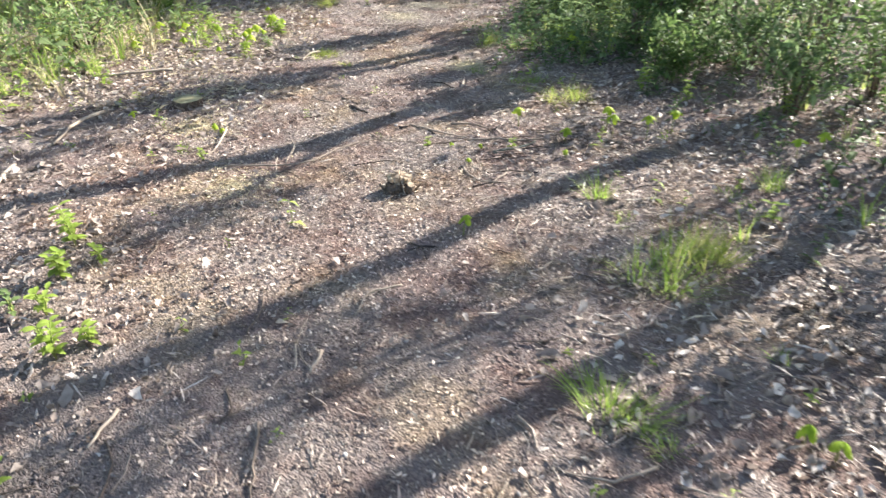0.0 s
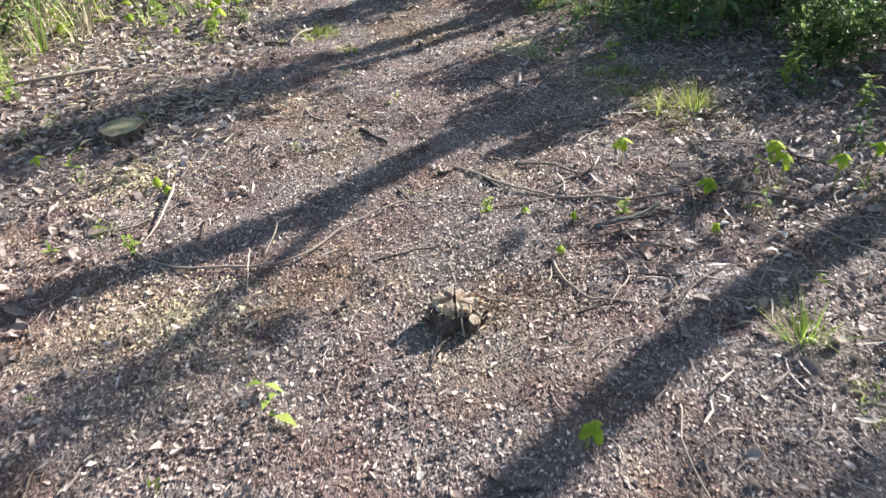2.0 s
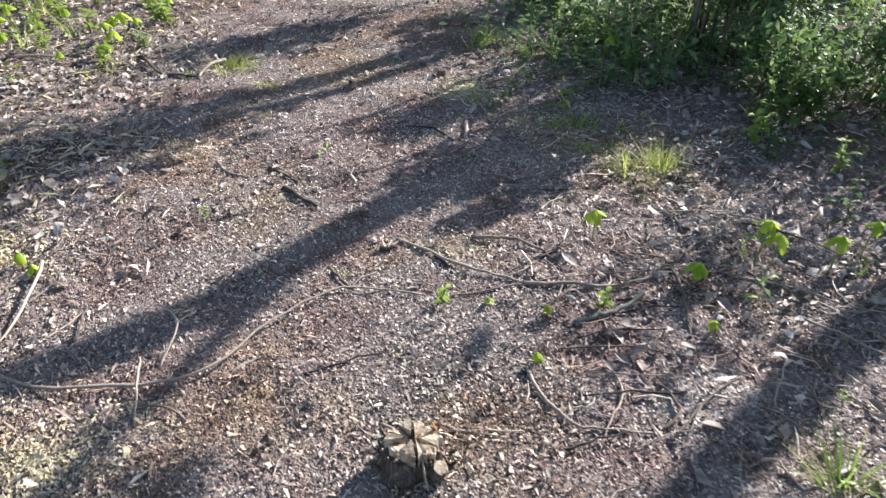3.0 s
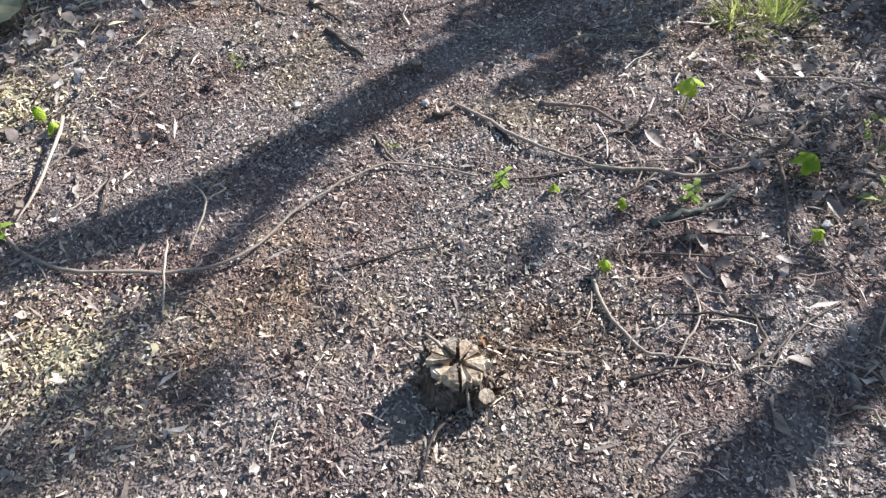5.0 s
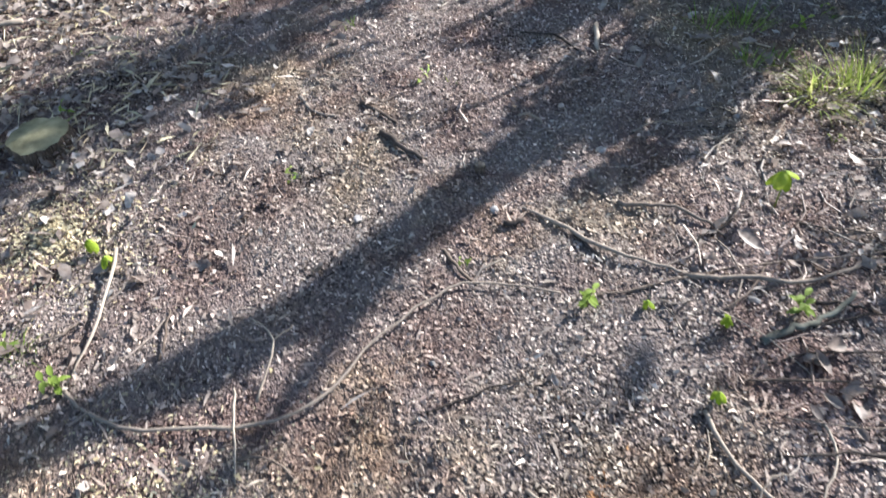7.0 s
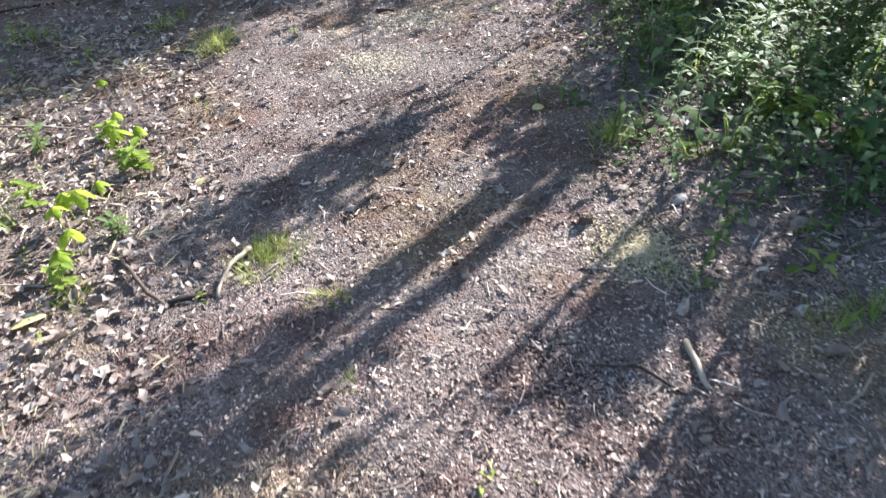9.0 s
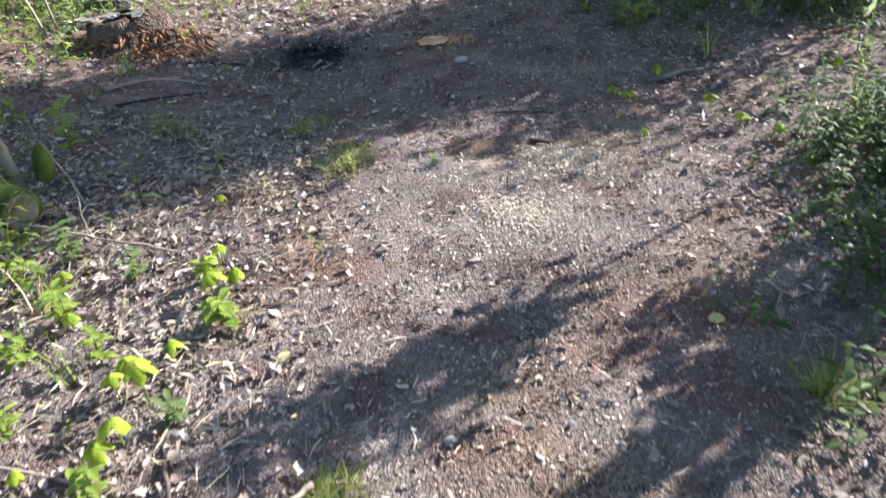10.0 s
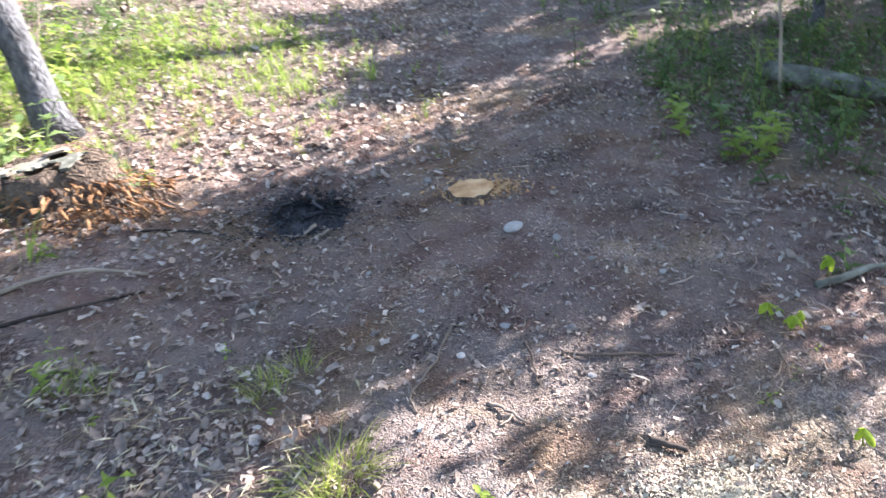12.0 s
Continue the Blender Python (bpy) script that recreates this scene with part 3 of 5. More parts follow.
R = random.Random(5)
tree(*sun_place(8.0, -3.7), 13, 0.112, (0.0, 0.0), [(3.1, 143, 52, 2.0)] + ring(R, 7.5, 12, 8, 2.4), 4500, 0.12, seed=21,
     bends=((0, 0), (2.3, -0.16), (2.74, -0.12), (3.0, -0.02), (3.16, 0.03), (3.3, 0.01), (3.46, -0.02), (3.72, -0.1), (4.0, -0.14), (4.6, -0.2), (13, -0.5)))
tree(*sun_place(8.0, -2.2), 12, 0.1, (0.0, 0.0), ring(R, 7, 11.5, 8, 2.2), 4500, 0.12, seed=22,
     bends=((0, 0.02), (2.2, 0.02), (2.7, -0.06), (3.1, -0.08), (3.4, -0.02), (3.7, 0.02), (4.05, 0.05), (4.4, 0.04), (12, 0.2)))
tree(*sun_place(7.2, -1.15), 11, 0.1, (0.0, 0.0), ring(R, 6.5, 10.5, 7, 2.0), 4200, 0.12, seed=23,
     bends=((0, 0), (2.6, 0.03), (3.1, -0.02), (3.5, 0.0), (4.0, 0.05), (11, 0.1)))
# a tree that forks at its foot into two slim trunks
tree(*sun_place(9.6, -5.1), 14, 0.078, (0.0, 0.0), [(3.7, 330, 60, 1.0), (3.45, 318, 55, 0.55)] + ring(R, 8, 13, 8, 2.5), 4500, 0.12, seed=24,
     bends=((0, 0), (2.9, 0.0), (3.3, 0.04), (3.65, -0.03), (4.0, -0.02), (4.4, -0.08), (14, -0.2)))
tree(*sun_place(9.3, -4.95), 11, 0.066, (0.0, 0.0), ring(R, 8, 10, 5, 1.8), 3000, 0.11, seed=25,
     bends=((0, -0.06), (2.6, 0.0), (3.1, 0.06), (3.4, 0.03), (3.8, 0.04), (4.2, -0.02), (11, 0.3)))
# unseen taller tree added farther off; its thin young crown dims the near path
tree(*sun_place(13.9, -1.2), 7.2, 0.06, tuple(ACROSS.xy * -0.6), ring(random.Random(61), 5.7, 7.0, 9, 0.45), 1150, 0.06, seed=26, spread_out=0.45)
# leafy saplings and young trees, added mostly out of view to shade the path
tree(4.2, 13.5, 5.2, 0.07, (0.1, 0.0), ring(R, 1.2, 4.8, 9, 0.7), 4200, 0.1, SHRUB_LEAF, seed=36, label="leafy young tree with a low dense crown added for shade", spread_out=0.8)
tree(3.6, 13.9, 5.2, 0.07, (0.1, 0.1), ring(R, 1.2, 4.9, 10, 0.9), 7500, 0.1, SHRUB_LEAF, seed=31, label="leafy young tree with a low dense crown added for shade", spread_out=1.0)
tree(4.8, 15.3, 4.3, 0.07, (-0.2, 0.3), ring(R, 1.2, 4.0, 10, 0.95), 3600, 0.1, SHRUB_LEAF, seed=32, label="leafy young tree with a low dense crown added for shade", spread_out=1.0)
tree(6.4, 16.2, 5.0, 0.07, (0.2, 0.2), ring(R, 1.2, 4.6, 8, 1.4), 8000, 0.1, SHRUB_LEAF, seed=33, label="leafy young tree with a low dense crown added for shade", spread_out=1.0)
tree(2.65, 6.8, 1.38, 0.02, (0.02, 0.02), ring(R, 0.8, 1.25, 7, 0.16), 1100, 0.06, SHRUB_LEAF, seed=39, label="slim leafy sapling added among the shrubs to cast shade", spread_out=0.9)
tree(3.8, 11.4, 2.4, 0.035, (0.05, 0.05), ring(R, 1.3, 2.3, 7, 0.5), 800, 0.07, SHRUB_LEAF, seed=40, label="slim leafy sapling added among the shrubs to cast shade", spread_out=1.3)
tree(2.1, 8.9, 2.3, 0.02, (0.05, 0.05), ring(R, 1.75, 2.2, 4, 0.22), 700, 0.07, SHRUB_LEAF, seed=34, label="slim leafy sapling added among the shrubs to cast shade", spread_out=0.8)
tree(*sun_place(16, -13.4), 13, 0.3, (0.1, 0.1), ring(R, 8.8, 12, 8, 2.4), 5000, 0.12, seed=35)
tree(4.0, 17.1, 3.4, 0.05, (0.1, 0.1), ring(R, 1.0, 3.1, 8, 0.9), 6000, 0.1, SHRUB_LEAF, seed=37, label="leafy young tree with a low dense crown added for shade")
tree(3.7, 18.4, 3.3, 0.05, (0.1, 0.1), ring(R, 1.0, 3.0, 8, 0.9), 5000, 0.1, SHRUB_LEAF, seed=38, label="leafy young tree with a low dense crown added for shade")
tree(*sun_place(6.3, -1.6), 3.8, 0.04, (0.05, 0.05), ring(random.Random(88), 2.6, 3.6, 9, 0.5), 500, 0.07, SHRUB_LEAF, seed=43, label="slim leafy sapling added among the shrubs to cast shade", spread_out=1.3)
tree(*sun_place(7.0, -5.02), 3.3, 0.035, (0.03, 0.03), ring(random.Random(89), 2.5, 3.1, 8, 0.3), 1100, 0.07, SHRUB_LEAF, seed=44, label="slim leafy sapling added among the shrubs to cast shade", spread_out=0.9)
tree(*sun_place(7.7, -4.32), 2.42, 0.008, (0.02, 0.0), ring(random.Random(62), 2.2, 2.35, 6, 0.12), 600, 0.06, SHRUB_LEAF, seed=45, label="slim leafy sapling added among the shrubs to cast shade", spread_out=0.42)
for k, (tx, ty, tt) in enumerate(((3.4, 13.0, 3.35), (5.5, 13.6, 3.4), (2.6, 12.95, 3.8), (2.0, 13.3, 4.0))):
    tree(tx, ty, tt, 0.045, (0.05, 0.05), ring(random.Random(63 + k), 1.9, tt - 0.2, 10, 0.6), 3600, 0.09, SHRUB_LEAF, seed=46 + k, label="leafy young tree with a low dense crown added for shade", spread_out=0.85)
for k, (along, across, tt, low, leaves, wide) in enumerate(((6.4, -2.75, 2.0, 1.45, 280, 1.3), (7.5, -3.15, 3.8, 3.2, 380, 0.5), (5.6, -0.85, 2.3, 1.8, 420, 0.8), (7.0, -4.5, 4.0, 3.4, 420, 0.5), (6.5, -5.1, 1.32, 1.08, 380, 0.8), (6.6, -5.35, 1.3, 1.08, 300, 0.8))):
    tree(*sun_place(along, across), tt, 0.008, (0.02, 0.02), ring(random.Random(71 + k), low, tt - 0.1, 7, 0.2), leaves, 0.06, SHRUB_LEAF, seed=81 + k, label="slim leafy sapling added among the shrubs to cast shade", spread_out=wide)
tree(4.1, 20.4, 4.4, 0.06, (0.1, 0.1), ring(random.Random(91), 1.2, 4.1, 10, 0.9), 6000, 0.1, SHRUB_LEAF, seed=91, label="leafy young tree with a low dense crown added for shade")
tree(3.1, 19.6, 3.2, 0.05, (0.1, 0.1), ring(random.Random(92), 0.9, 2.9, 9, 0.8), 4500, 0.1, SHRUB_LEAF, seed=92, label="leafy young tree with a low dense crown added for shade")
for k, (along, across) in enumerate(((5.1, -3.54), (5.25, -3.9), (5.2, -3.68))):
    tree(*sun_place(along, across), 1.35, 0.01, (0.02, 0.0), ring(random.Random(75 + k), 0.95, 1.25, 7, 0.12), 420, 0.05, SHRUB_LEAF, seed=95 + k, label="slim leafy sapling added among the shrubs to cast shade", spread_out=0.9)
for k, (tx, ty, tt) in enumerate(((2.9, 16.1, 3.0), (4.4, 15.4, 2.8))):
    tree(tx, ty, tt, 0.045, (0.05, 0.05), ring(random.Random(101 + k), 1.8, tt - 0.2, 9, 0.55), 3000, 0.09, SHRUB_LEAF, seed=104 + k, label="leafy young tree with a low dense crown added for shade", spread_out=0.9)
# the leaning tree beside the path
tree(-4.06, 11.5, 12, 0.122, (-1.65, 0.6), ring(R, 5, 11, 8, 2.2), 5000, 0.12, seed=41, label="leaning tree with dark furrowed grey bark")
tree(-5.6, 13.6, 11, 0.1, (-1.3, 0.5), ring(R, 5, 10, 7, 2.0), 4000, 0.12, seed=42)
for k, (tx, ty) in enumerate(((-2.2, 27), (-8.5, 19), (-12, 25), (-6, 30), (4, 28), (-11, 12), (-10, 4), (1, 38), (-4, -9), (6, -8), (-13, -2), (12, 36))):
    tree(tx, ty, R.uniform(10, 14), R.uniform(0.11, 0.19), (R.uniform(-0.6, 0.6), R.uniform(-0.6, 0.6)), ring(R, 4.5, 10, 7, 2.3), 1900, 0.2, seed=50 + k)


# ---- shrubs ----
def shrub(x, y, tall, wide, leaves, leaf, mat, seed, label, stems=6, group="shrubs beside the path"):
    rnd = random.Random(seed)
    ob = thing("shrub", x, y, label, "shrub", group, lift=-0.02)
    tips, sizes = [], []
    for k in range(stems):
        a = 2 * math.pi * k / stems + rnd.uniform(-0.4, 0.4)
        r = wide * rnd.uniform(0.3, 0.9)
        h = tall * rnd.uniform(0.6, 1.0)
        top = Vector((math.sin(a) * r, math.cos(a) * r, h))
        b = Build()
        mid = Vector((top.x * 0.35 + rnd.uniform(-0.05, 0.05), top.y * 0.35, h * 0.55))
        b.tube([(0.03 * math.sin(a), 0.03 * math.cos(a), 0), mid, top], [0.011, 0.008, 0.003], 5)
        for j in range(3):
            s = mid.lerp(top, j / 3)
            e = s + Vector((rnd.uniform(-1, 1), rnd.uniform(-1, 1), rnd.uniform(-0.1, 0.7))) * wide * 0.4
            b.tube([s, e], [0.005, 0.002], 4)
            tips.append(tuple(e))
            sizes.append(wide * 0.3)
        part("stem", b, TWIG, ob)
        tips.append(tuple(top))
        sizes.append(wide * 0.3)
        tips.append(tuple(mid))
        sizes.append(wide * 0.3)
    part("foliage", crown_mesh("foliage", tips, sizes, leaves, leaf, mat, seed, 0.34), mat, ob, kind="stuff")
    return ob


RIGHT = "dense green shrub with small leaves in shade"
LEFT = "bright green leafy shrub in sunlight"
# some of these stand out of view, added to shade the path's right side
for k, (sx, sy, st, sw) in enumerate(((2.45, 5.4, 0.6, 0.45), (3.0, 4.6, 0.85, 0.6), (2.2, 6.4, 1.12, 0.45), (2.6, 3.6, 0.9, 0.5),
                                      (1.8, 8.4, 0.6, 0.5), (2.5, 7.3, 1.8, 0.22), (2.9, 9.7, 1.0, 0.6), (2.5, 14.2, 1.1, 0.7),
                                      (2.2, 16.0, 1.0, 0.8), (3.2, 11.4, 1.1, 0.7), (2.9, 17, 1.5, 1.0), (0.9, 19, 1.3, 1.0), (3.3, 6.2, 1.3, 0.8), (3.4, 2.6, 1.0, 0.6), (3.6, 8.8, 1.4, 0.8), (5, 19, 1.6, 1.1), (2.9, 7.0, 1.6, 0.6), (2.15, 8.2, 1.35, 0.4), (3.1, 5.6, 1.3, 0.5), (2.5, 2.5, 0.9, 0.45), (3.0, 3.2, 1.3, 0.55), (2.6, 1.7, 1.0, 0.45), (2.35, 4.4, 0.55, 0.4), (1.85, 6.05, 0.98, 0.3), (1.78, 6.32, 1.02, 0.3), (2.05, 6.22, 1.1, 0.3), (1.8, 7.9, 1.15, 0.4), (1.8, 5.2, 0.42, 0.35), (2.0, 10.7, 1.1, 0.5), (2.1, 6.15, 1.08, 0.36), (1.9, 5.6, 0.48, 0.35), (2.35, 6.5, 1.2, 0.4))):
    shrub(sx, sy, st, sw, 600 if 6.5 < sy < 8.6 and sx < 2.2 else 1250, 0.04 + 0.0018 * min(sy, 15), SHRUB_LEAF if k % 2 else HERB_LEAF, 100 + k, RIGHT)
for k, (sx, sy, st, sw) in enumerate(((-3.2, 6.2, 0.42, 0.45), (-3.8, 6.9, 0.6, 0.6), (-3.7, 5.6, 0.4, 0.5), (-5.0, 7.6, 0.9, 0.7), (-4.8, 9.6, 0.8, 0.6), (-5.0, 11.2, 0.9, 0.7),
                                      (-6.2, 12.6, 1.1, 0.8), (-5.4, 15.4, 1.0, 0.8), (-7.4, 15.5, 1.2, 1.0), (-3.6, 19.5, 0.9, 1.0), (-6.6, 19, 1.2, 1.0), (-1.2, 22, 1.0, 1.2), (-6.4, 9.2, 1.1, 0.8))):
    shrub(sx, sy, st, sw, 480 if sy < 7 else 750, 0.05 + 0.002 * min(sy, 15), SPRING_LEAF, 150 + k, LEFT)

# ---- low plants ----
def herb_shape(stem, pairs, leaf, wide, seed, droop=0.2):
    """A low herb of quads alone: a square stem with pairs of folded leaves."""
    rnd = random.Random(seed)
    verts, faces = [], []
    bend = Vector((rnd.uniform(-0.25, 0.25), rnd.uniform(-0.25, 0.25), 1))

    def at(t):
        return Vector((bend.x * t * t, bend.y * t * t, t)) * stem

    for t in (0, 0.5, 1):
        p = at(t)
        r = 0.012 * (1.2 - t) * stem
        verts += [p + Vector((r, 0, 0)), p + Vector((0, r, 0)), p + Vector((-r, -r, 0))]
    for i in (0, 3):
        for k in range(3):
            faces.append((i + k, i + (k + 1) % 3, i + 3 + (k + 1) % 3, i + 3 + k))
    for j in range(pairs):
        t = 0.14 + 0.86 * j / max(pairs - 1, 1)
        a0 = j * 1.57 + rnd.uniform(-0.4, 0.4)
        for s in (0, math.pi):
            a = a0 + s
            d = Vector((math.cos(a), math.sin(a), rnd.uniform(-droop, 0.5)))
            d.normalize()
            side = Vector((-math.sin(a), math.cos(a), 0))
            up = side.cross(d) * -1
            size = leaf * rnd.uniform(0.7, 1.2) * (1.15 - 0.4 * t)
            b = at(t)
            n = len(verts)
            verts += [b, b + d * size * 0.45 + side * wide * size + up * 0.1 * size, b + d * size * 0.5, b + d * size * 0.45 - side * wide * size + up * 0.1 * size,
                      b + d * size - Vector((0, 0, 0.18 * size))]
            faces += [(n, n + 1, n + 2, n + 3), (n + 1, n + 4, n + 3, n + 2)]
    return [tuple(v) for v in verts], faces


def tuft_shape(blades, seed):
    """A small tuft of bent blades, all quads, one metre tall."""
    rnd = random.Random(seed)
    verts, faces = [], []
    for _ in range(blades):
        a, lean, h = rnd.uniform(0, 6.28), rnd.uniform(0.1, 0.9), rnd.uniform(0.5, 1.0)
        o = Vector((math.cos(a), math.sin(a), 0))
        s = Vector((-o.y, o.x, 0)) * 0.02
        p0 = o * rnd.uniform(0, 0.15)
        n = len(verts)
        for t in (0, 0.4, 0.75, 1):
            p = p0 + o * (lean * h * t * t) + Vector((0, 0, h * (t - 0.35 * lean * t * t)))
            w = 1 - 0.85 * t
            verts += [p - s * w, p + s * w]
        faces += [(n + 2 * i, n + 2 * i + 1, n + 2 * i + 3, n + 2 * i + 2) for i in range(3)]
    return [tuple(v) for v in verts], faces


def cover(name, label, shape, n, area, keep, size, mat, seed, tilt=0.2):
    rng = np.random.default_rng(seed)
    x, y = sow(n, *area, rng, keep)
    k = len(x)
    s = size * rng.lognormal(0, 0.35, k)
    me = strewn(name, shape[0], shape[1], np.stack([x, y, land(x, y) - 0.004], -1), turns(k, rng, tilt), np.stack([s, s, s], -1), mat)
    return tagged(new(name, me), label, "undergrowth", kind="stuff")


def inside(v, a, b, soft):
    return 1 / (1 + np.exp(-(v - a) / soft)) / (1 + np.exp((v - b) / soft))


def right_bank(x, y):
    near = inside(x, 0.95 - 0.25 * np.sin(y * 1.3), 6, 0.12) * inside(y, 5.7, 8.6, 0.2)
    far = inside(x, 0.55 - 0.1 * (y - 10.5), 8, 0.2) * inside(y, 10.5, 30, 0.2)
    low = inside(x, 2.0, 6, 0.2) * inside(y, 2.5, 11, 0.3) * 0.5
    return np.clip(near + far + low, 0, 1)


def left_bank(x, y):
    a = inside(x, -9, -2.75 - 0.2 * np.sin(1.7 * y), 0.15) * inside(y, 5.2, 8.0, 0.3)
    b = 0.45 * inside(x, -10, -3.4, 0.2) * inside(y, 7.6, 11.0, 0.3)
    c = inside(x, -12, -4.1, 0.2) * inside(y, 10.6, 26, 0.3)
    return np.clip(a + b + c, 0, 1)


def glade(x, y):
    """The sunny grass between the path's two bends, and the strip beyond."""
    a = inside(y, 11.7, 15.2, 0.3) * inside(x, -4.6, -1.35 - 0.25 * (y - 12), 0.25)
    b = inside(y, 18.6, 32, 0.4) * inside(x, -9, 3, 0.5)
    c = inside(x, -8, -4.2, 0.3) * inside(y, 8, 20, 0.4) * 0.7
    return np.clip(a + b + c, 0, 1) * (0.35 + 0.65 * patches(x, y, 1.6, 3)) * (1 - 0.85 * trail(x, y))


HERB_A, HERB_B, HERB_C = herb_shape(1, 5, 0.34, 0.2, 1), herb_shape(1, 5, 0.27, 0.27, 2), herb_shape(1, 3, 0.6, 0.2, 3, 0.5)
TUFT_A, TUFT_B = tuft_shape(16, 4), tuft_shape(9, 5)
cover("herbs", "low dark green herbs with small pointed leaves", HERB_A, 2900, (0.2, 6, 2.4, 13), right_bank, 0.17, SHRUB_LEAF, 61)
cover("herbs", "low green herbs with paired leaves", HERB_B, 1200, (0.2, 6, 2.4, 16), right_bank, 0.17, HERB_LEAF, 62)
cover("herbs", "dark green herbs in shade beyond the path", HERB_A, 2500, (-1, 7, 10, 22), right_bank, 0.22, SHRUB_LEAF, 63)
cover("herbs", "bright green herbs with broad leaves", HERB_A, 1900, (-9, -2, 4.6, 14), left_bank, 0.22, WEED, 64)
cover("herbs", "bright green herbs with small paired leaves", HERB_B, 2400, (-10, -2, 4.6, 26), left_bank, 0.3, SPRING_LEAF, 65)
cover("grass", "sparse sunlit grass in a clearing", TUFT_A, 2000, (-8, 3.5, 8, 28), glade, 0.13, GRASS, 66, 0.1)
cover("herbs", "yellow green seedlings in a clearing", HERB_C, 2100, (-9, 3.5, 8, 30), glade, 0.13, WEED, 67)
cover("grass", "thin grass among herbs on the bank", TUFT_B, 1700, (-9, -2, 4.6, 14), left_bank, 0.19, GRASS, 68, 0.15)
cover("dry_grass", "pale dry grass stalks among green herbs", TUFT_B, 420, (-5, -2.4, 4.8, 8), left_bank, 0.2, STRAW, 76, 0.25)
cover("grass", "thin grass among herbs in shade", TUFT_B, 500, (0.3, 6, 2.4, 14), right_bank, 0.2, GRASS, 69, 0.15)
cover("herbs", "upright herbs with narrow pale green leaves", HERB_A, 700, (0.5, 2.6, 5.6, 8.8), right_bank, 0.2, HERB_LEAF, 73)
cover("herbs", "dense green herbs beyond the far bend", HERB_B, 1800, (-9, 4, 16.5, 28), lambda x, y: 1 - trail(x, y), 0.3, SPRING_LEAF, 74)
cover("herbs", "scattered green herbs on the woodland floor", HERB_C, 1900, (-14, 13, -9, 30),
      lambda x, y: 1.0 * ((x < -4.5) | (x > 3.2) | (y < 0.2)) * patches(x, y, 0.8, 7), 0.34, SPRING_LEAF, 75)
cover("seedlings", "tiny green seedlings scattered over dead leaves", HERB_C, 900, (-3.2, 2.6, 0.8, 10),
      lambda x, y: (1 - trail(x, y)) * 0.8 * patches(x, y, 1.5, 2) + 0.02, 0.055, WEED, 70, 0.3)


def grass_tuft(x, y, r, h, n, seed, mat=None, droop=0.35, label="small tuft of bright green grass"):
    """Several clumps of bent blades that have grown together, each leaning its own way."""
    rnd = random.Random(seed)
    ob = thing("grass_tuft", x, y, label, "grass", "grass tufts")
    clumps = max(2, min(7, n // 25))
    for c in range(clumps):
        b = Build()
        turn, far = rnd.uniform(0, 6.28), r * math.sqrt(rnd.random()) * 0.6
        cx, cy, tall = math.cos(turn) * far, math.sin(turn) * far, rnd.uniform(0.55, 1.05)
        wind = Vector((math.cos(turn), math.sin(turn))) * rnd.uniform(0, 0.35) + Vector((rnd.uniform(-0.35, 0.35), rnd.uniform(-0.35, 0.35)))
        for _ in range(n // clumps):
            a, d = rnd.uniform(0, 6.28), r * math.sqrt(rnd.random()) * 0.35
            out = rnd.uniform(0.05, 0.7)
            p = (cx + math.cos(a) * d, cy + math.sin(a) * d, -0.006)
            b.blade(p, (math.cos(a) * out + wind.x, math.sin(a) * out + wind.y, 1), h * tall * rnd.uniform(0.4, 1.1), rnd.uniform(0.0025, 0.006), droop * rnd.uniform(0.3, 1.5))
        part("clump", b, mat or GRASS, ob)
    return ob


grass_tuft(0.94, 2.44, 0.24, 0.33, 250, 1, None, 0.24, label="large tuft of long bright green grass")
grass_tuft(1.14, 2.58, 0.2, 0.26, 240, 2, PALE_GRASS, 0.3, label="tuft of fine hazy green grass")
grass_tuft(0.84, 3.14, 0.1, 0.24, 70, 3, None, 0.2)
grass_tuft(0.9, 2.95, 0.1, 0.1, 50, 4)
grass_tuft(0.56, 1.67, 0.18, 0.2, 170, 5, None, 0.28, label="tuft of bright green grass among dead leaves")
grass_tuft(0.66, 1.52, 0.1, 0.12, 70, 6)
grass_tuft(1.72, 3.2, 0.12, 0.2, 70, 7)
grass_tuft(1.46, 3.16, 0.1, 0.1, 50, 8)
grass_tuft(0.9, 4.8, 0.19, 0.22, 260, 9, PALE_GRASS, 0.4, label="tuft of green grass with yellow dry blades")
grass_tuft(0.72, 5.0, 0.14, 0.12, 70, 10)
grass_tuft(-1.0, 6.08, 0.2, 0.13, 300, 11, PALE_GRASS, 0.4, label="low mound of bright green grass")
grass_tuft(-0.8, 5.83, 0.1, 0.1, 60, 12, PALE_GRASS)
grass_tuft(-0.8, 5.42, 0.06, 0.07, 26, 13)
grass_tuft(-1.36, 8.38, 0.22, 0.2, 340, 14, PALE_GRASS, 0.5, label="tuft of pale yellow green grass")
grass_tuft(0.45, 6.5, 0.14, 0.28, 130, 15, PALE_GRASS, 0.15, label="tall thin tuft of yellow green grass")
grass_tuft(0.7, 6.25, 0.12, 0.17, 60, 16)
grass_tuft(0.68, 5.26, 0.15, 0.14, 80, 17)
grass_tuft(-1.71, 6.06, 0.09, 0.12, 50, 18)
grass_tuft(-1.64, 8.93, 0.2, 0.2, 130, 19, PALE_GRASS, label="thin tuft of green grass in shade")
grass_tuft(-2.52, 8.95, 0.24, 0.15, 130, 20, label="low green grass in shade")
grass_tuft(-1.0, 7.3, 0.05, 0.05, 16, 21)
grass_tuft(-0.42, 5.0, 0.05, 0.05, 14, 22)
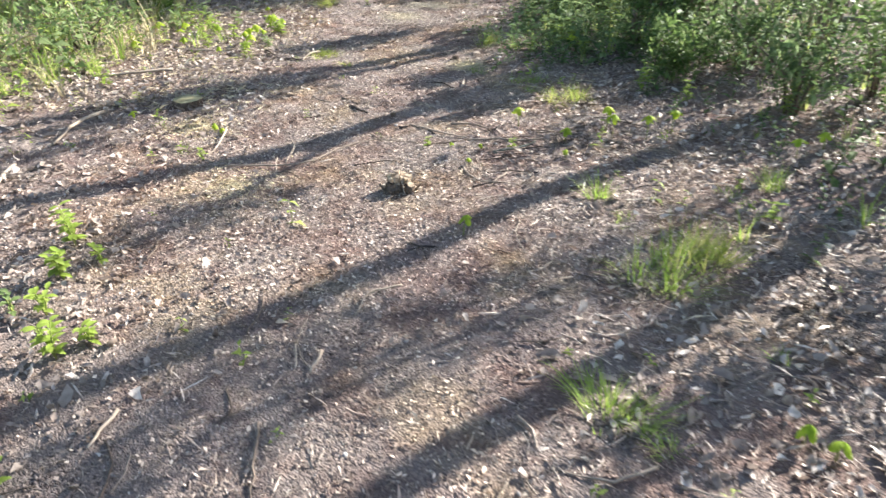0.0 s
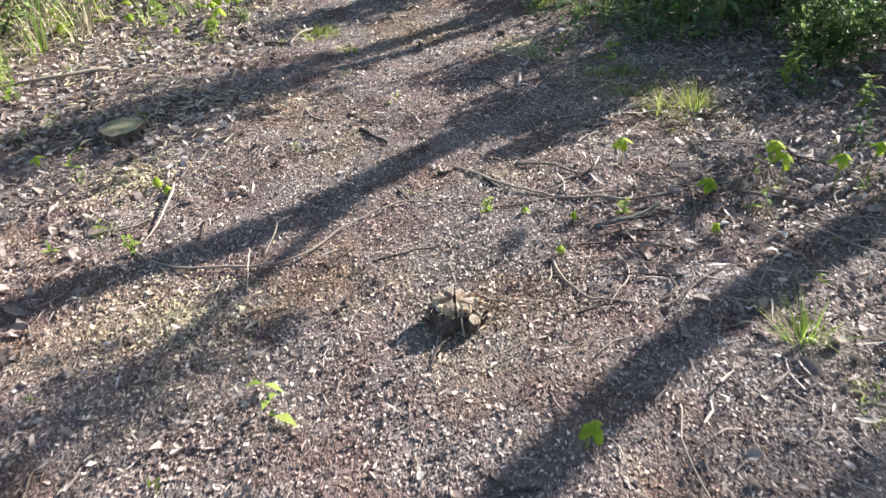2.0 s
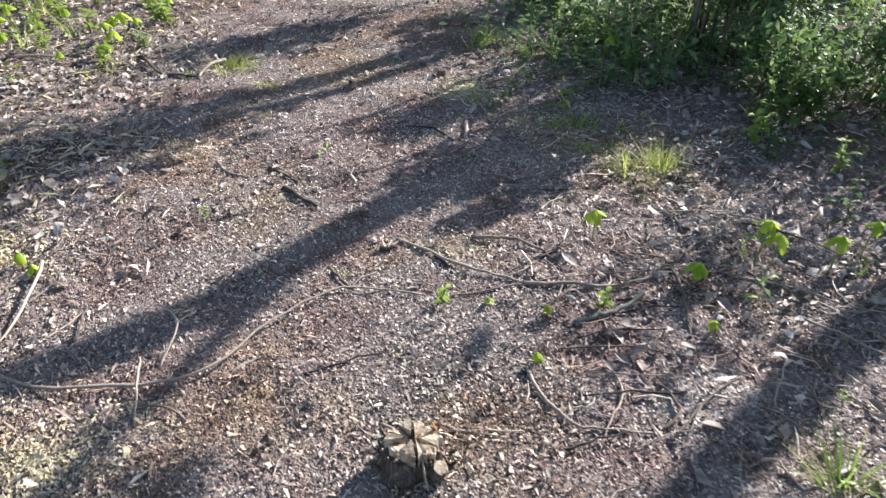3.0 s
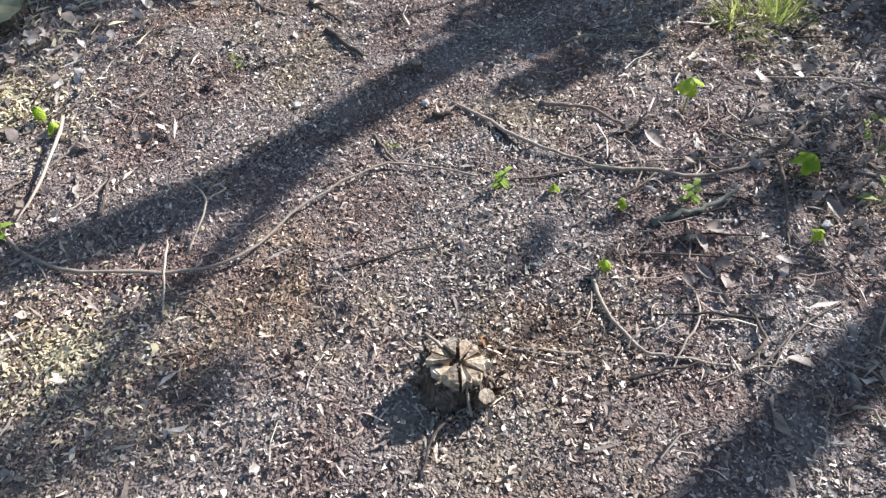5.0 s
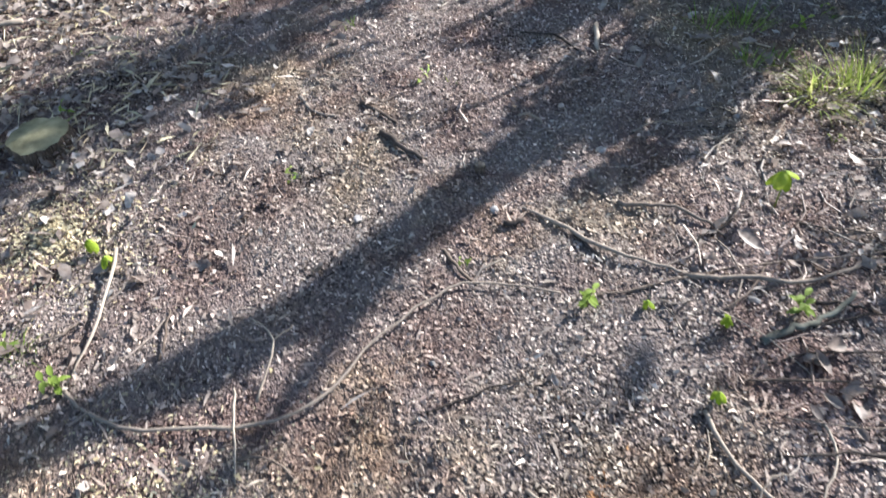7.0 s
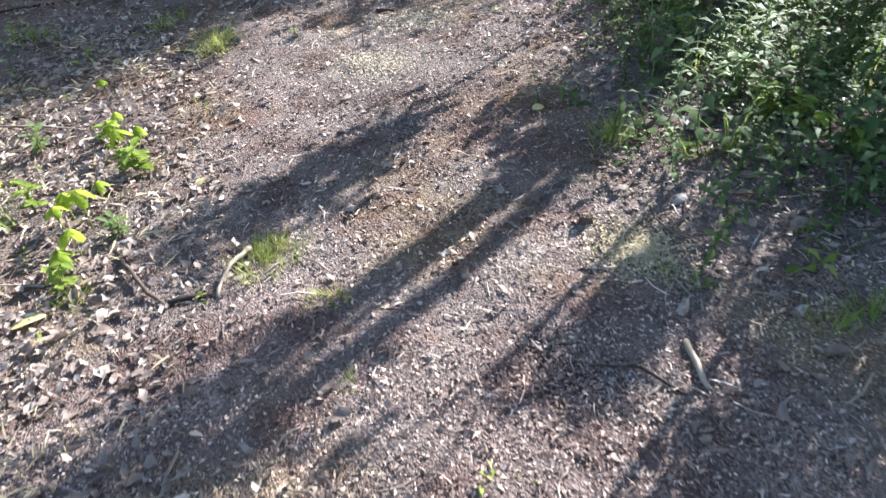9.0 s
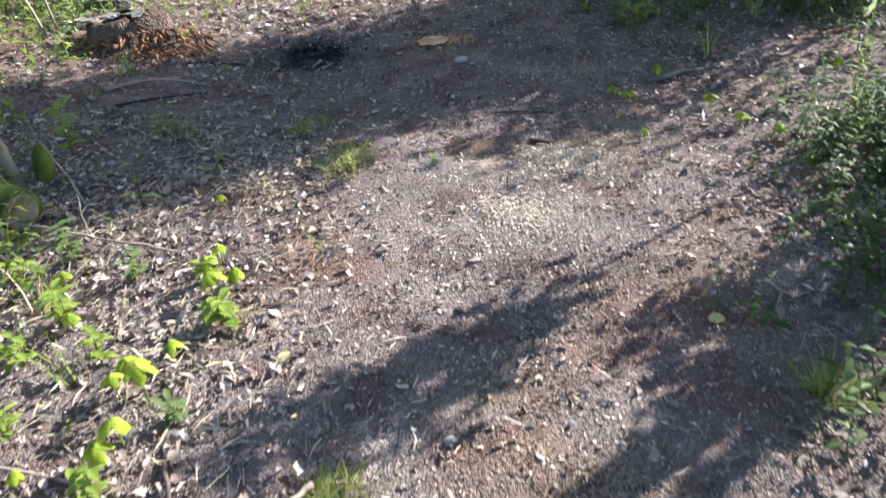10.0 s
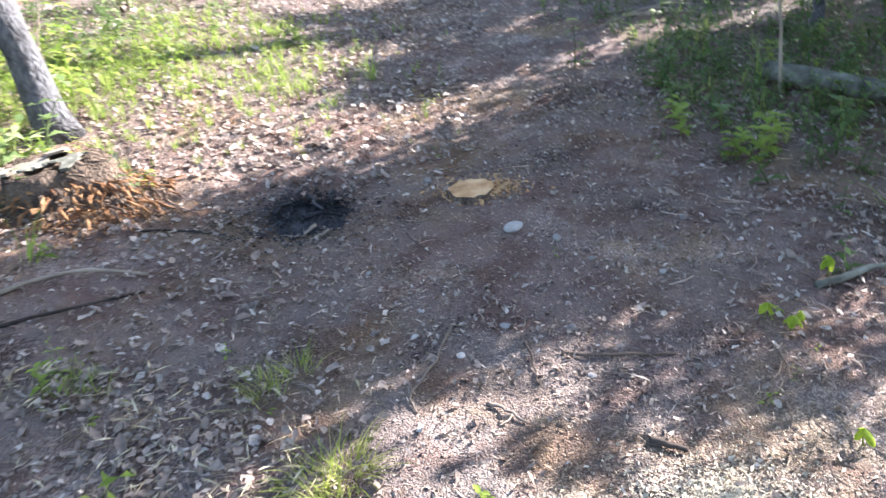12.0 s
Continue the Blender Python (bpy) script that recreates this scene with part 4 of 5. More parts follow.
grass_tuft(0.3, 5.55, 0.08, 0.1, 30, 23)
grass_tuft(0.78, 5.62, 0.1, 0.12, 40, 24)
grass_tuft(-1.55, 3.85, 0.1, 0.1, 40, 25)
grass_tuft(1.2, 1.9, 0.08, 0.1, 30, 26)
grass_tuft(-2.1, 5.95, 0.1, 0.08, 40, 27)


def sprout(x, y, tall, seed, leaves=4, label="young sprout with folded yellow green leaves", most=0.056):
    """A seedling whose broad leaves still hang folded from the top of its stem."""
    rnd = random.Random(seed)
    ob = thing("sprout", x, y, label, "sprout", "sprouts beside the path", lift=-0.004, turn=rnd.uniform(0, 360))
    size = min(0.6 * tall, most)
    top = Vector((rnd.uniform(-0.012, 0.012), rnd.uniform(-0.012, 0.012), tall))
    b = Build()
    b.tube([(0, 0, 0), top * 0.5 + Vector((0.004, 0, 0)), top], [0.0032, 0.0028, 0.002], 6)
    part("stem", b, STEM, ob)
    for k in range(leaves):
        a = 2 * math.pi * k / leaves + rnd.uniform(-0.35, 0.35)
        d = Vector((math.cos(a), math.sin(a), rnd.uniform(-0.9, -0.1)))
        b = Build()
        b.leaf(top, d, (math.cos(a), math.sin(a), 0.5), size * rnd.uniform(0.85, 1.15), size * rnd.uniform(0.5, 0.65), -0.5, rnd.uniform(0.2, 0.5), True)
        part("leaf", b, SPROUT, ob)
    return ob


for k, (sx, sy, st) in enumerate(((0.505, 4.26, 0.14), (1.03, 4.06, 0.2), (1.07, 4.03, 0.16), (1.27, 3.99, 0.16), (1.455, 4.085, 0.17), (2.05, 3.65, 0.12), (2.22, 3.7, 0.12), (1.09, 1.48, 0.1),
                                  (1.16, 1.42, 0.08), (0.097, 2.82, 0.12), (-2.08, 4.45, 0.07), (-1.83, 6.55, 0.13), (-2.36, 6.42, 0.1), (-1.75, 7.4, 0.12), (-1.72, 6.75, 0.1), (0.76, 3.97, 0.1),
                                  (0.72, 3.73, 0.05), (0.24, 3.85, 0.05), (0.16, 3.66, 0.05), (-1.47, 4.24, 0.07), (-1.41, 4.18, 0.06), (-1.93, 7.95, 0.08), (-2.39, 7.25, 0.09), (0.27, 9.22, 0.08),
                                  (0.34, 9.14, 0.08), (0.38, 9.17, 0.06), (0.34, 8.52, 0.08), (0.81, 8.92, 0.09), (0.98, 8.33, 0.13), (1.4, 8.35, 0.13), (1.15, 6.15, 0.15), (-2.5, 6.7, 0.12),
                                  (-2.75, 6.2, 0.12), (-2.2, 6.95, 0.1), (-1.98, 6.2, 0.08), (0.05, 3.92, 0.04), (0.88, 8.6, 0.1), (1.7, 9.3, 0.12), (0.62, 9.5, 0.1))):
    sprout(sx, sy, st, 200 + k, 4 + (k % 3 == 0))


for k, (sx, sy, st) in enumerate(((-1.72, 6.52, 0.2), (-1.8, 6.6, 0.15), (-1.72, 6.33, 0.15), (-1.78, 6.28, 0.11), (-1.69, 7.13, 0.15), (-1.75, 7.26, 0.14), (-1.62, 7.2, 0.11), (-2.5, 6.85, 0.15), (-2.7, 6.75, 0.16))):
    sprout(sx, sy, st, 260 + k, 5, "young plant with drooping broad yellow green leaves", 0.068)


def weed(x, y, tall, pairs, leaf, seed, label="leafy bright green weed", mat=None, stems=1):
    rnd = random.Random(seed)
    ob = thing("weed", x, y, label, "weed", "weeds beside the path", lift=-0.004, turn=rnd.uniform(0, 360))
    for s in range(stems):
        a = rnd.uniform(0, 6.28)
        lean = Vector((math.cos(a), math.sin(a), 0)) * (0.25 * tall * (0.4 + s / max(stems, 1)))
        h = tall * rnd.uniform(0.75, 1.0)
        b = Build()
        b.tube([(0, 0, 0), lean * 0.4 + Vector((0, 0, h * 0.55)), lean + Vector((0, 0, h))], [0.0035, 0.003, 0.0015], 6)
        part("stem", b, STEM, ob)
        for k in range(pairs):
            t = 0.25 + 0.75 * k / max(pairs - 1, 1)
            p = lean * t ** 1.5 + Vector((0, 0, h * t))
            for side in (0, math.pi):
                c = k * 1.7 + side + rnd.uniform(-0.4, 0.4)
                b = Build()
                b.leaf(p, (math.cos(c), math.sin(c), rnd.uniform(0, 0.6)), (0, 0, 1), leaf * rnd.uniform(0.7, 1.15), leaf * 0.5, 0.3, 0.25)
                part("leaf", b, mat or WEED, ob)
    return ob


cover("grass", "sunlit grass between two bends of the path", TUFT_A, 3000, (-5, -0.9, 11, 16), lambda x, y: glade(x, y) * (0.3 + 0.7 * patches(x, y, 3.3, 5)), 0.095, GRASS, 71, 0.1)
cover("herbs", "yellow green seedlings beside the far path", HERB_B, 2300, (-5, -0.9, 11, 16), glade, 0.09, WEED, 72)
for k, (wx, wy, wt, wp, wl, ws) in enumerate(((-1.7, 2.74, 0.21, 5, 0.055, 4), (-1.63, 2.47, 0.15, 5, 0.05, 5), (-1.57, 2.2, 0.12, 4, 0.05, 3), (-1.41, 1.94, 0.17, 5, 0.05, 4), (-1.3, 1.35, 0.12, 4, 0.05, 2),
                                              (-1.76, 7.26, 0.13, 4, 0.07, 2), (-1.62, 6.97, 0.14, 4, 0.085, 3), (-2.3, 6.75, 0.16, 4, 0.06, 3),
                                              (-2.55, 7.2, 0.18, 4, 0.06, 3), (-0.09, 3.95, 0.06, 3, 0.032, 2), (0.43, 3.88, 0.06, 3, 0.035, 2), (-1.43, 3.79, 0.08, 3, 0.035, 2), (-2.98, 8.5, 0.36, 5, 0.09, 3),
                                              (1.1, 6.4, 0.2, 4, 0.07, 3), (0.95, 6.1, 0.12, 3, 0.05, 2), (1.25, 6.05, 0.16, 4, 0.06, 3), (0.6, 10.75, 0.2, 4, 0.09, 3), (0.4, 11.4, 0.2, 4, 0.08, 3),
                                              (0.85, 10.9, 0.25, 4, 0.09, 3), (-2.62, 8.85, 0.12, 3, 0.05, 2), (-3.05, 10.75, 0.12, 3, 0.08, 3), (-2.6, 5.2, 0.2, 4, 0.06, 3), (-3.9, 9.4, 0.4, 6, 0.08, 3),
                                              (1.5, 5.0, 0.2, 4, 0.06, 3), (1.75, 4.7, 0.16, 4, 0.05, 3), (2.3, 4.4, 0.25, 5, 0.06, 3), (-0.84, 8.3, 0.06, 2, 0.04, 2), (1.6, 2.9, 0.12, 3, 0.05, 2))):
    weed(wx, wy, wt, wp, wl, 300 + k, stems=ws)
for k, (wx, wy, wt, wp, wl, ws) in enumerate(((-1.58, 6.95, 0.13, 3, 0.075, 3), (-1.6, 6.45, 0.1, 4, 0.05, 3), (-1.75, 6.15, 0.13, 4, 0.06, 3), (-2.1, 7.3, 0.15, 4, 0.06, 3),
                                              (-2.25, 7.0, 0.18, 4, 0.07, 4), (-2.45, 7.45, 0.2, 4, 0.07, 4), (-2.0, 6.75, 0.14, 4, 0.06, 3), (-2.6, 6.95, 0.22, 5, 0.07, 4), (-2.15, 6.4, 0.14, 4, 0.055, 3), (-1.82, 2.92, 0.1, 3, 0.05, 2), (-1.52, 2.6, 0.1, 3, 0.045, 3), (-1.7, 2.2, 0.12, 3, 0.05, 2), (-1.32, 2.02, 0.1, 4, 0.045, 3),
                                              (1.06, 6.58, 0.2, 3, 0.09, 3), (1.2, 6.3, 0.16, 3, 0.08, 3), (1.55, 7.15, 0.22, 3, 0.08, 3), (1.1, 7.15, 0.2, 4, 0.06, 3), (1.4, 8.4, 0.2, 3, 0.07, 3), (1.25, 7.5, 0.2, 3, 0.07, 2))):
    weed(wx, wy, wt, wp, wl, 340 + k, "pale green leafy weed in sunlit litter", SPRING_LEAF if k % 2 else WEED, ws)


def upright_herb(x, y, tall, pairs, leaf, seed, mat):
    """A single upright stem with narrow leaves that arch out and droop."""
    rnd = random.Random(seed)
    ob = thing("herb", x, y, "upright green herb with narrow drooping leaves", "herb", "herbs on the shaded bank", lift=-0.004, turn=rnd.uniform(0, 360))
    lean = Vector((rnd.uniform(-0.2, 0.2), rnd.uniform(-0.2, 0.2), 1)) * tall
    b = Build()
    b.tube([(0, 0, 0), lean * 0.5 + Vector((0.01, 0, 0)), lean], [0.0035, 0.003, 0.0016], 5)
    part("stem", b, STEM, ob)
    for k in range(pairs):
        t = 0.35 + 0.65 * k / (pairs - 1)
        for side in (0, math.pi):
            c = k * 2.1 + side + rnd.uniform(-0.5, 0.5)
            b = Build()
            b.leaf(lean * t, (math.cos(c), math.sin(c), rnd.uniform(0.2, 0.9)), (0, 0, 1), leaf * rnd.uniform(0.7, 1.2), leaf * 0.24, 0.35, rnd.uniform(0.3, 0.6))
            part("leaf", b, mat, ob)
    return ob


rnd = random.Random(402)
for k in range(70):
    hy = rnd.uniform(6.5, 8.7)
    hx = rnd.uniform(0.85 - 0.2 * math.sin(1.3 * hy), 2.2)
    upright_herb(hx, hy, rnd.uniform(0.18, 0.42), rnd.choice((4, 5, 6)), rnd.uniform(0.06, 0.095), 410 + k, (HERB_LEAF, SPRING_LEAF, WEED, HERB_LEAF)[k % 4])

# ---- stumps ----
def rough_disc(b, r, z0, z1, sides, seed, wobble=0.07, flare=0.0):
    """A short stump body, wider at its foot, with an uneven outline."""
    rnd = random.Random(seed)
    radii = [r * (1 + rnd.uniform(-wobble, wobble)) for _ in range(sides)]
    verts = []
    for z, f in ((z0, 1 + flare), (z0 + (z1 - z0) * 0.4, 1 + flare * 0.35), (z1, 1.0)):
        for k in range(sides):
            a = 2 * math.pi * k / sides
            verts.append((math.cos(a) * radii[k] * f, math.sin(a) * radii[k] * f, z))
    faces = []
    for i in range(2):
        for k in range(sides):
            j = (k + 1) % sides
            faces.append((i * sides + k, i * sides + j, (i + 1) * sides + j, (i + 1) * sides + k))
    b.add(verts, faces)
    return radii


def scored_stump(x, y):
    """A low stump whose top has been cut into wedges by a saw, with two sawn shoots at its side."""
    ob = thing("tree_stump", x, y, "small sawn stump scored with deep radial cuts", "stump", lift=-0.02)
    b = Build()
    radii = rough_disc(b, 0.078, 0, 0.07, 28, 4, 0.09, 0.55)
    b.add([(math.cos(2 * math.pi * k / 28) * radii[k], math.sin(2 * math.pi * k / 28) * radii[k], 0.075) for k in range(28)], [tuple(range(28))])
    part("stump_body", b, STUMP_BARK, ob, smooth=False)
    rnd = random.Random(8)
    cuts = (5, 30, 58, 90, 128, 158, 186, 226, 272, 300, 330, 365)
    for a0, a1 in zip(cuts, cuts[1:]):
        top = 0.1 + rnd.uniform(-0.014, 0.012)
        mid = radians((a0 + a1) / 2)
        gap = rnd.uniform(0.002, 0.005)
        ring_pts = []
        for i in range(5):
            a = radians(a0 + (a1 - a0) * i / 4)
            r = 0.075 * (1 + rnd.uniform(-0.16, 0.07))
            ring_pts.append(Vector((math.cos(a) * r + math.cos(mid) * 0.002, math.sin(a) * r + math.sin(mid) * 0.002, 0)))
        side = Vector((-math.sin(mid), math.cos(mid), 0))
        ring_pts[0] += side * gap
        ring_pts[-1] -= side * gap
        tip = Vector((math.cos(mid), math.sin(mid), 0)) * (0.016 + rnd.uniform(0, 0.008))
        outline = [tip] + ring_pts
        verts = [p + Vector((0, 0, 0.07)) for p in outline] + [p + Vector((0, 0, top - 0.003)) for p in outline] + [tip.lerp(p, 0.9) + Vector((0, 0, top + rnd.uniform(-0.005, 0.006))) for p in outline]
        n = len(outline)
        faces = [tuple(range(2 * n, 3 * n))]
        for lay in (0, n):
            faces += [(lay + k, lay + (k + 1) % n, lay + n + (k + 1) % n, lay + n + k) for k in range(n)]
        b = Build()
        b.add(verts, faces)
        part("wood_wedge", b, CUT_WOOD, ob, smooth=False)
    for px, py, r, h, turn in ((0.058, -0.085, 0.023, 0.075, 1), (-0.03, -0.083, 0.028, 0.055, -1)):
        b = Build()
        b.tube([(px * 0.8, py * 0.8, 0.0), (px, py, h * 0.6), (px * 1.15, py * 1.12, h)], [r * 1.2, r * 1.05, r], 12, 0.04, 3)
        stub = part("sawn_shoot", b, STUMP_BARK, ob)
        b = Build()
        c = Vector((px * 1.15, py * 1.12, h + 0.002))
        way = Vector((px * 0.35, py * 0.3, 0.05)).normalized()
        s = way.orthogonal().normalized()
        o = way.cross(s)
        b.add([c + (s * math.cos(i * math.pi / 6) + o * math.sin(i * math.pi / 6)) * r * 0.92 + way * 0.001 for i in range(12)], [tuple(range(12))])
        part("cut_face", b, CUT_WOOD if turn > 0 else STUMP_BARK, stub)
    for k in range(7):
        a = rnd.uniform(0, 6.28)
        b = Build()
        p = Vector((math.cos(a) * 0.1, math.sin(a) * 0.1, 0.02))
        b.tube([p, p + Vector((math.cos(a) * 0.03, math.sin(a) * 0.03, rnd.uniform(0, 0.04)))], [0.008, 0.004], 5, 0.2, k)
        part("bark_splinter", b, STUMP_BARK, ob)
    ob.scale = (0.88, 0.78, 0.95)
    return ob


scored_stump(-0.225, 3.35)


def flat_stump(x, y, r, h, top, label, seed):
    ob = thing("tree_stump", x, y, label, "stump", lift=-0.02)
    b = Build()
    radii = rough_disc(b, r, 0, h + 0.02, 26, seed, 0.09, 0.2)
    part("bark", b, STUMP_BARK, ob)
    b = Build()
    n = 26
    rim = [(math.cos(2 * math.pi * k / n) * radii[k], math.sin(2 * math.pi * k / n) * radii[k], h + 0.02) for k in range(n)]
    inner = [(p[0] * 0.6, p[1] * 0.6, h + 0.024) for p in rim]
    b.add(rim + inner, [tuple(range(n, 2 * n))] + [(k, (k + 1) % n, n + (k + 1) % n, n + k) for k in range(n)])
    part("cut_face", b, top, ob)
    return ob


flat_stump(-1.82, 4.76, 0.1, 0.055, GREY_CUT, "low stump with a pale weathered cut face", 5)
flat_stump(-0.96, 10.6, 0.14, 0.022, ORANGE_WOOD, "low stump with a fresh orange cut face", 7)
flat_stump(-0.33, 4.5, 0.016, 0.03, CUT_WOOD, "finger-thick sapling stump cut near the ground", 8)
flat_stump(0.13, 5.97, 0.025, 0.04, STUMP_BARK, "small broken brown sapling stump", 9)


def rotten_stump(x, y):
    ob = thing("rotten_stump", x, y, "crumbling old stump with orange rotten wood and grey top", "stump", lift=-0.05)
    rnd = random.Random(3)
    b = Build()
    n = 22
    verts, faces = [], []
    for lay, (z, r) in enumerate(((0, 0.36), (0.1, 0.29), (0.22, 0.26), (0.33, 0.25), (0.29, 0.14))):
        for k in range(n):
            a = 2 * math.pi * k / n
            q = r * (1 + 0.18 * math.sin(3 * a + 1) + rnd.uniform(-0.06, 0.06))
            verts.append((math.cos(a) * q * 1.15, math.sin(a) * q * 0.85, z + (rnd.uniform(-0.05, 0.05) if lay > 1 else 0)))
    for i in range(4):
        for k in range(n):
            j = (k + 1) % n
            faces.append((i * n + k, i * n + j, (i + 1) * n + j, (i + 1) * n + k))
    faces.append(tuple(range(4 * n, 5 * n)))
    b.add(verts, faces)
    part("stump_body", b, STUMP_BARK, ob)
    for k, (px, py, ln, wd, hd) in enumerate(((-0.14, 0.0, 0.26, 0.22, 20), (0.08, 0.1, 0.3, 0.2, 52), (-0.22, -0.1, 0.2, 0.18, -30), (0.14, -0.04, 0.2, 0.14, 100), (-0.04, 0.16, 0.24, 0.2, -60), (-0.02, -0.13, 0.16, 0.12, 70))):
        b = Build()
        v, m = [], 9
        for i in range(m):
            t = i / (m - 1) - 0.5
            w = wd * (1 - 1.4 * t * t) * rnd.uniform(0.16, 0.42)
            v += [(t * ln, -w, rnd.uniform(-0.012, 0.012)), (t * ln, w, rnd.uniform(-0.012, 0.012)), (t * ln, w * 0.9, 0.016), (t * ln, -w * 0.9, 0.018)]
        f = [(4 * i + a, 4 * i + (a + 1) % 4, 4 * i + 4 + (a + 1) % 4, 4 * i + 4 + a) for i in range(m - 1) for a in range(4)] + [(3, 2, 1, 0), (4 * m - 4, 4 * m - 3, 4 * m - 2, 4 * m - 1)]
        turn = Matrix.Translation((px, py, 0.315 + 0.009 * k)) @ Matrix.Rotation(radians(hd), 4, "Z") @ Matrix.Rotation(radians(rnd.uniform(-14, 8)), 4, "Y") @ Matrix.Rotation(radians(rnd.uniform(-12, 12)), 4, "X")
        b.add([turn @ Vector(p) for p in v], f)
        part("grey_slab", b, (PALE_TWIG, LICHEN)[k % 2], ob, "weathered grey slab of old wood", smooth=False)
    for k in range(170):
        a = rnd.uniform(-2.3, 0.9)
        d = rnd.uniform(0.2, 0.5)
        s = rnd.uniform(0.005, 0.013)
        foot = Vector((math.cos(a) * d * 1.25, math.sin(a) * d * 0.95, max(0.02, 0.38 - 0.75 * d) + rnd.uniform(-0.02, 0.03)))
        head = foot + Vector((rnd.uniform(-0.06, 0.06) + math.cos(a) * 0.05, rnd.uniform(-0.05, 0.05) + math.sin(a) * 0.05, rnd.uniform(-0.13, 0.02)))
        b = Build()
        b.tube([foot, foot.lerp(head, 0.5) + Vector((rnd.uniform(-0.02, 0.02), rnd.uniform(-0.02, 0.02), 0.01)), head], [s * 0.5, s * 1.2, s * 0.3], 5, 0.5, k)
        part("rotten_splinter", b, (ROTTEN, STUMP_BARK, ROTTEN, ROTTEN)[k % 4], ob, smooth=False)
    ob.scale = (1.15, 1.0, 0.85)
    return ob


rotten_stump(-3.5, 10.55)



# ---- logs ----
def log(points, radius, body, face, label, seed, name="log"):
    x, y, _ = points[0]
    ob = thing(name, x, y, label, "log")
    z0 = height(x, y)
    local = [Vector((px - x, py - y, height(px, py) - z0 + pz)) for px, py, pz in points]
    b = Build()
    fine = []
    for p, q in zip(local, local[1:]):
        fine += [p.lerp(q, t) for t in (0, 0.33, 0.66)]
    fine.append(local[-1])
    rnd = random.Random(seed)
    b.tube(fine, [radius * rnd.uniform(0.92, 1.06) for _ in fine], 14, 0.05, seed)
    part("bark", b, body, ob)
    way = (local[0] - local[1]).normalized()
    s = way.orthogonal().normalized()
    o = way.cross(s)
    b = Build()
    b.add([local[0] + way * 0.004 + (s * math.cos(i * math.pi / 8) + o * math.sin(i * math.pi / 8)) * radius * rnd.uniform(0.86, 0.95) for i in range(16)], [tuple(range(16))])
    part("cut_face", b, face, ob)
    return ob


log([(-2.84, 7.74, 0.1), (-3.3, 8.0, 0.1), (-3.9, 8.25, 0.11)], 0.1, MOSS, GREY_CUT, "mossy green log with a pale sawn end", 2)
log([(1.18, 12.05, 0.1), (1.5, 11.6, 0.1), (1.85, 11.2, 0.09)], 0.07, LICHEN, LICHEN, "fallen log covered in pale grey lichen", 3)
log([(3.4, 6.35, 0.14), (4.0, 6.2, 0.16), (4.8, 5.9, 0.1)], 0.03, LICHEN, LICHEN, "pale fallen branch lying among shrubs", 4, "fallen_branch")


def stub(x, y, r, h, lean, mat, label, seed):
    rnd = random.Random(seed)
    b = Build()
    b.tube([(0, 0, -0.04), (lean[0] * 0.3, lean[1] * 0.3, h * 0.4), (lean[0] * 0.7, lean[1] * 0.7, h * 0.75), (lean[0], lean[1], h)], [r * 1.25, r, r * 0.9, r * 0.55], 11, 0.14, seed)
    return lone("broken_stub", b, mat, x, y, label, "stump")


stub(-3.12, 8.15, 0.035, 0.3, (-0.03, 0.02), PALE_TWIG, "bleached upright stub of a broken sapling", 3)
stub(-2.99, 8.22, 0.05, 0.2, (0.02, 0.02), MOSS, "short stub covered in yellow green moss", 4)
stub(-0.46, 8.0, 0.004, 0.12, (0.02, 0.05), TWIG, "thin dead stem standing in the path", 5)
stub(-1.02, 8.1, 0.0035, 0.11, (-0.02, 0.03), PALE_TWIG, "thin dead stem standing in the path", 6)


# ---- saplings and dead stems ----
def dead_stem(x, y, tall, lean, r, seed, mat=None, label="bare bleached sapling stem", forks=3):
    rnd = random.Random(seed)
    ob = thing("bare_sapling", x, y, label, "sapling", "bare saplings", lift=-0.03)
    pts = [Vector((lean[0] * t ** 1.3 + rnd.uniform(-0.02, 0.02) * tall * t, lean[1] * t ** 1.3 + rnd.uniform(-0.02, 0.02) * tall * t, tall * t)) for t in (0, 0.2, 0.4, 0.6, 0.8, 1)]
    b = Build()
    b.tube(pts, [r, r * 0.9, r * 0.75, r * 0.6, r * 0.4, r * 0.2], 7, 0.06, seed)
    part("stem", b, mat or PALE_TWIG, ob)
    for k in range(forks):
        p = pts[2 + k % 3]
        e = p + Vector((rnd.uniform(-1, 1), rnd.uniform(-1, 1), rnd.uniform(0.3, 1))) * tall * 0.28
        b = Build()
        b.tube([p, (p + e) / 2 + Vector((0.02, 0.01, 0.02)), e], [r * 0.4, r * 0.28, r * 0.1], 5)
        part("twig", b, mat or PALE_TWIG, ob)
    return ob


for k, (dx, dy, dt, dl, dr) in enumerate(((-4.2, 9.65, 0.9, (-0.25, 0.1), 0.018), (-4.4, 9.75, 1.1, (0.05, 0.2), 0.014), (-4.15, 10.5, 1.2, (-0.5, 0.2), 0.014), (-4.2, 10.75, 1.3, (-0.35, 0.3), 0.012),
                                          (-4.9, 10.9, 1.5, (0.2, 0.3), 0.014), (-5.3, 11.6, 1.6, (-0.4, 0.3), 0.016), (-4.7, 12.4, 1.1, (0.3, 0.2), 0.012), (-5.6, 10.4, 1.4, (0.3, 0.0), 0.013),
                                          (-3.3, 6.6, 0.7, (0.3, 0.1), 0.01), (-3.0, 5.9, 0.6, (-0.15, 0.2), 0.009), (-2.6, 7.9, 0.5, (-0.3, 0.2), 0.007), (-3.6, 7.4, 0.8, (0.2, -0.2), 0.01))):
    dead_stem(dx, dy, dt, dl, dr, 400 + k)
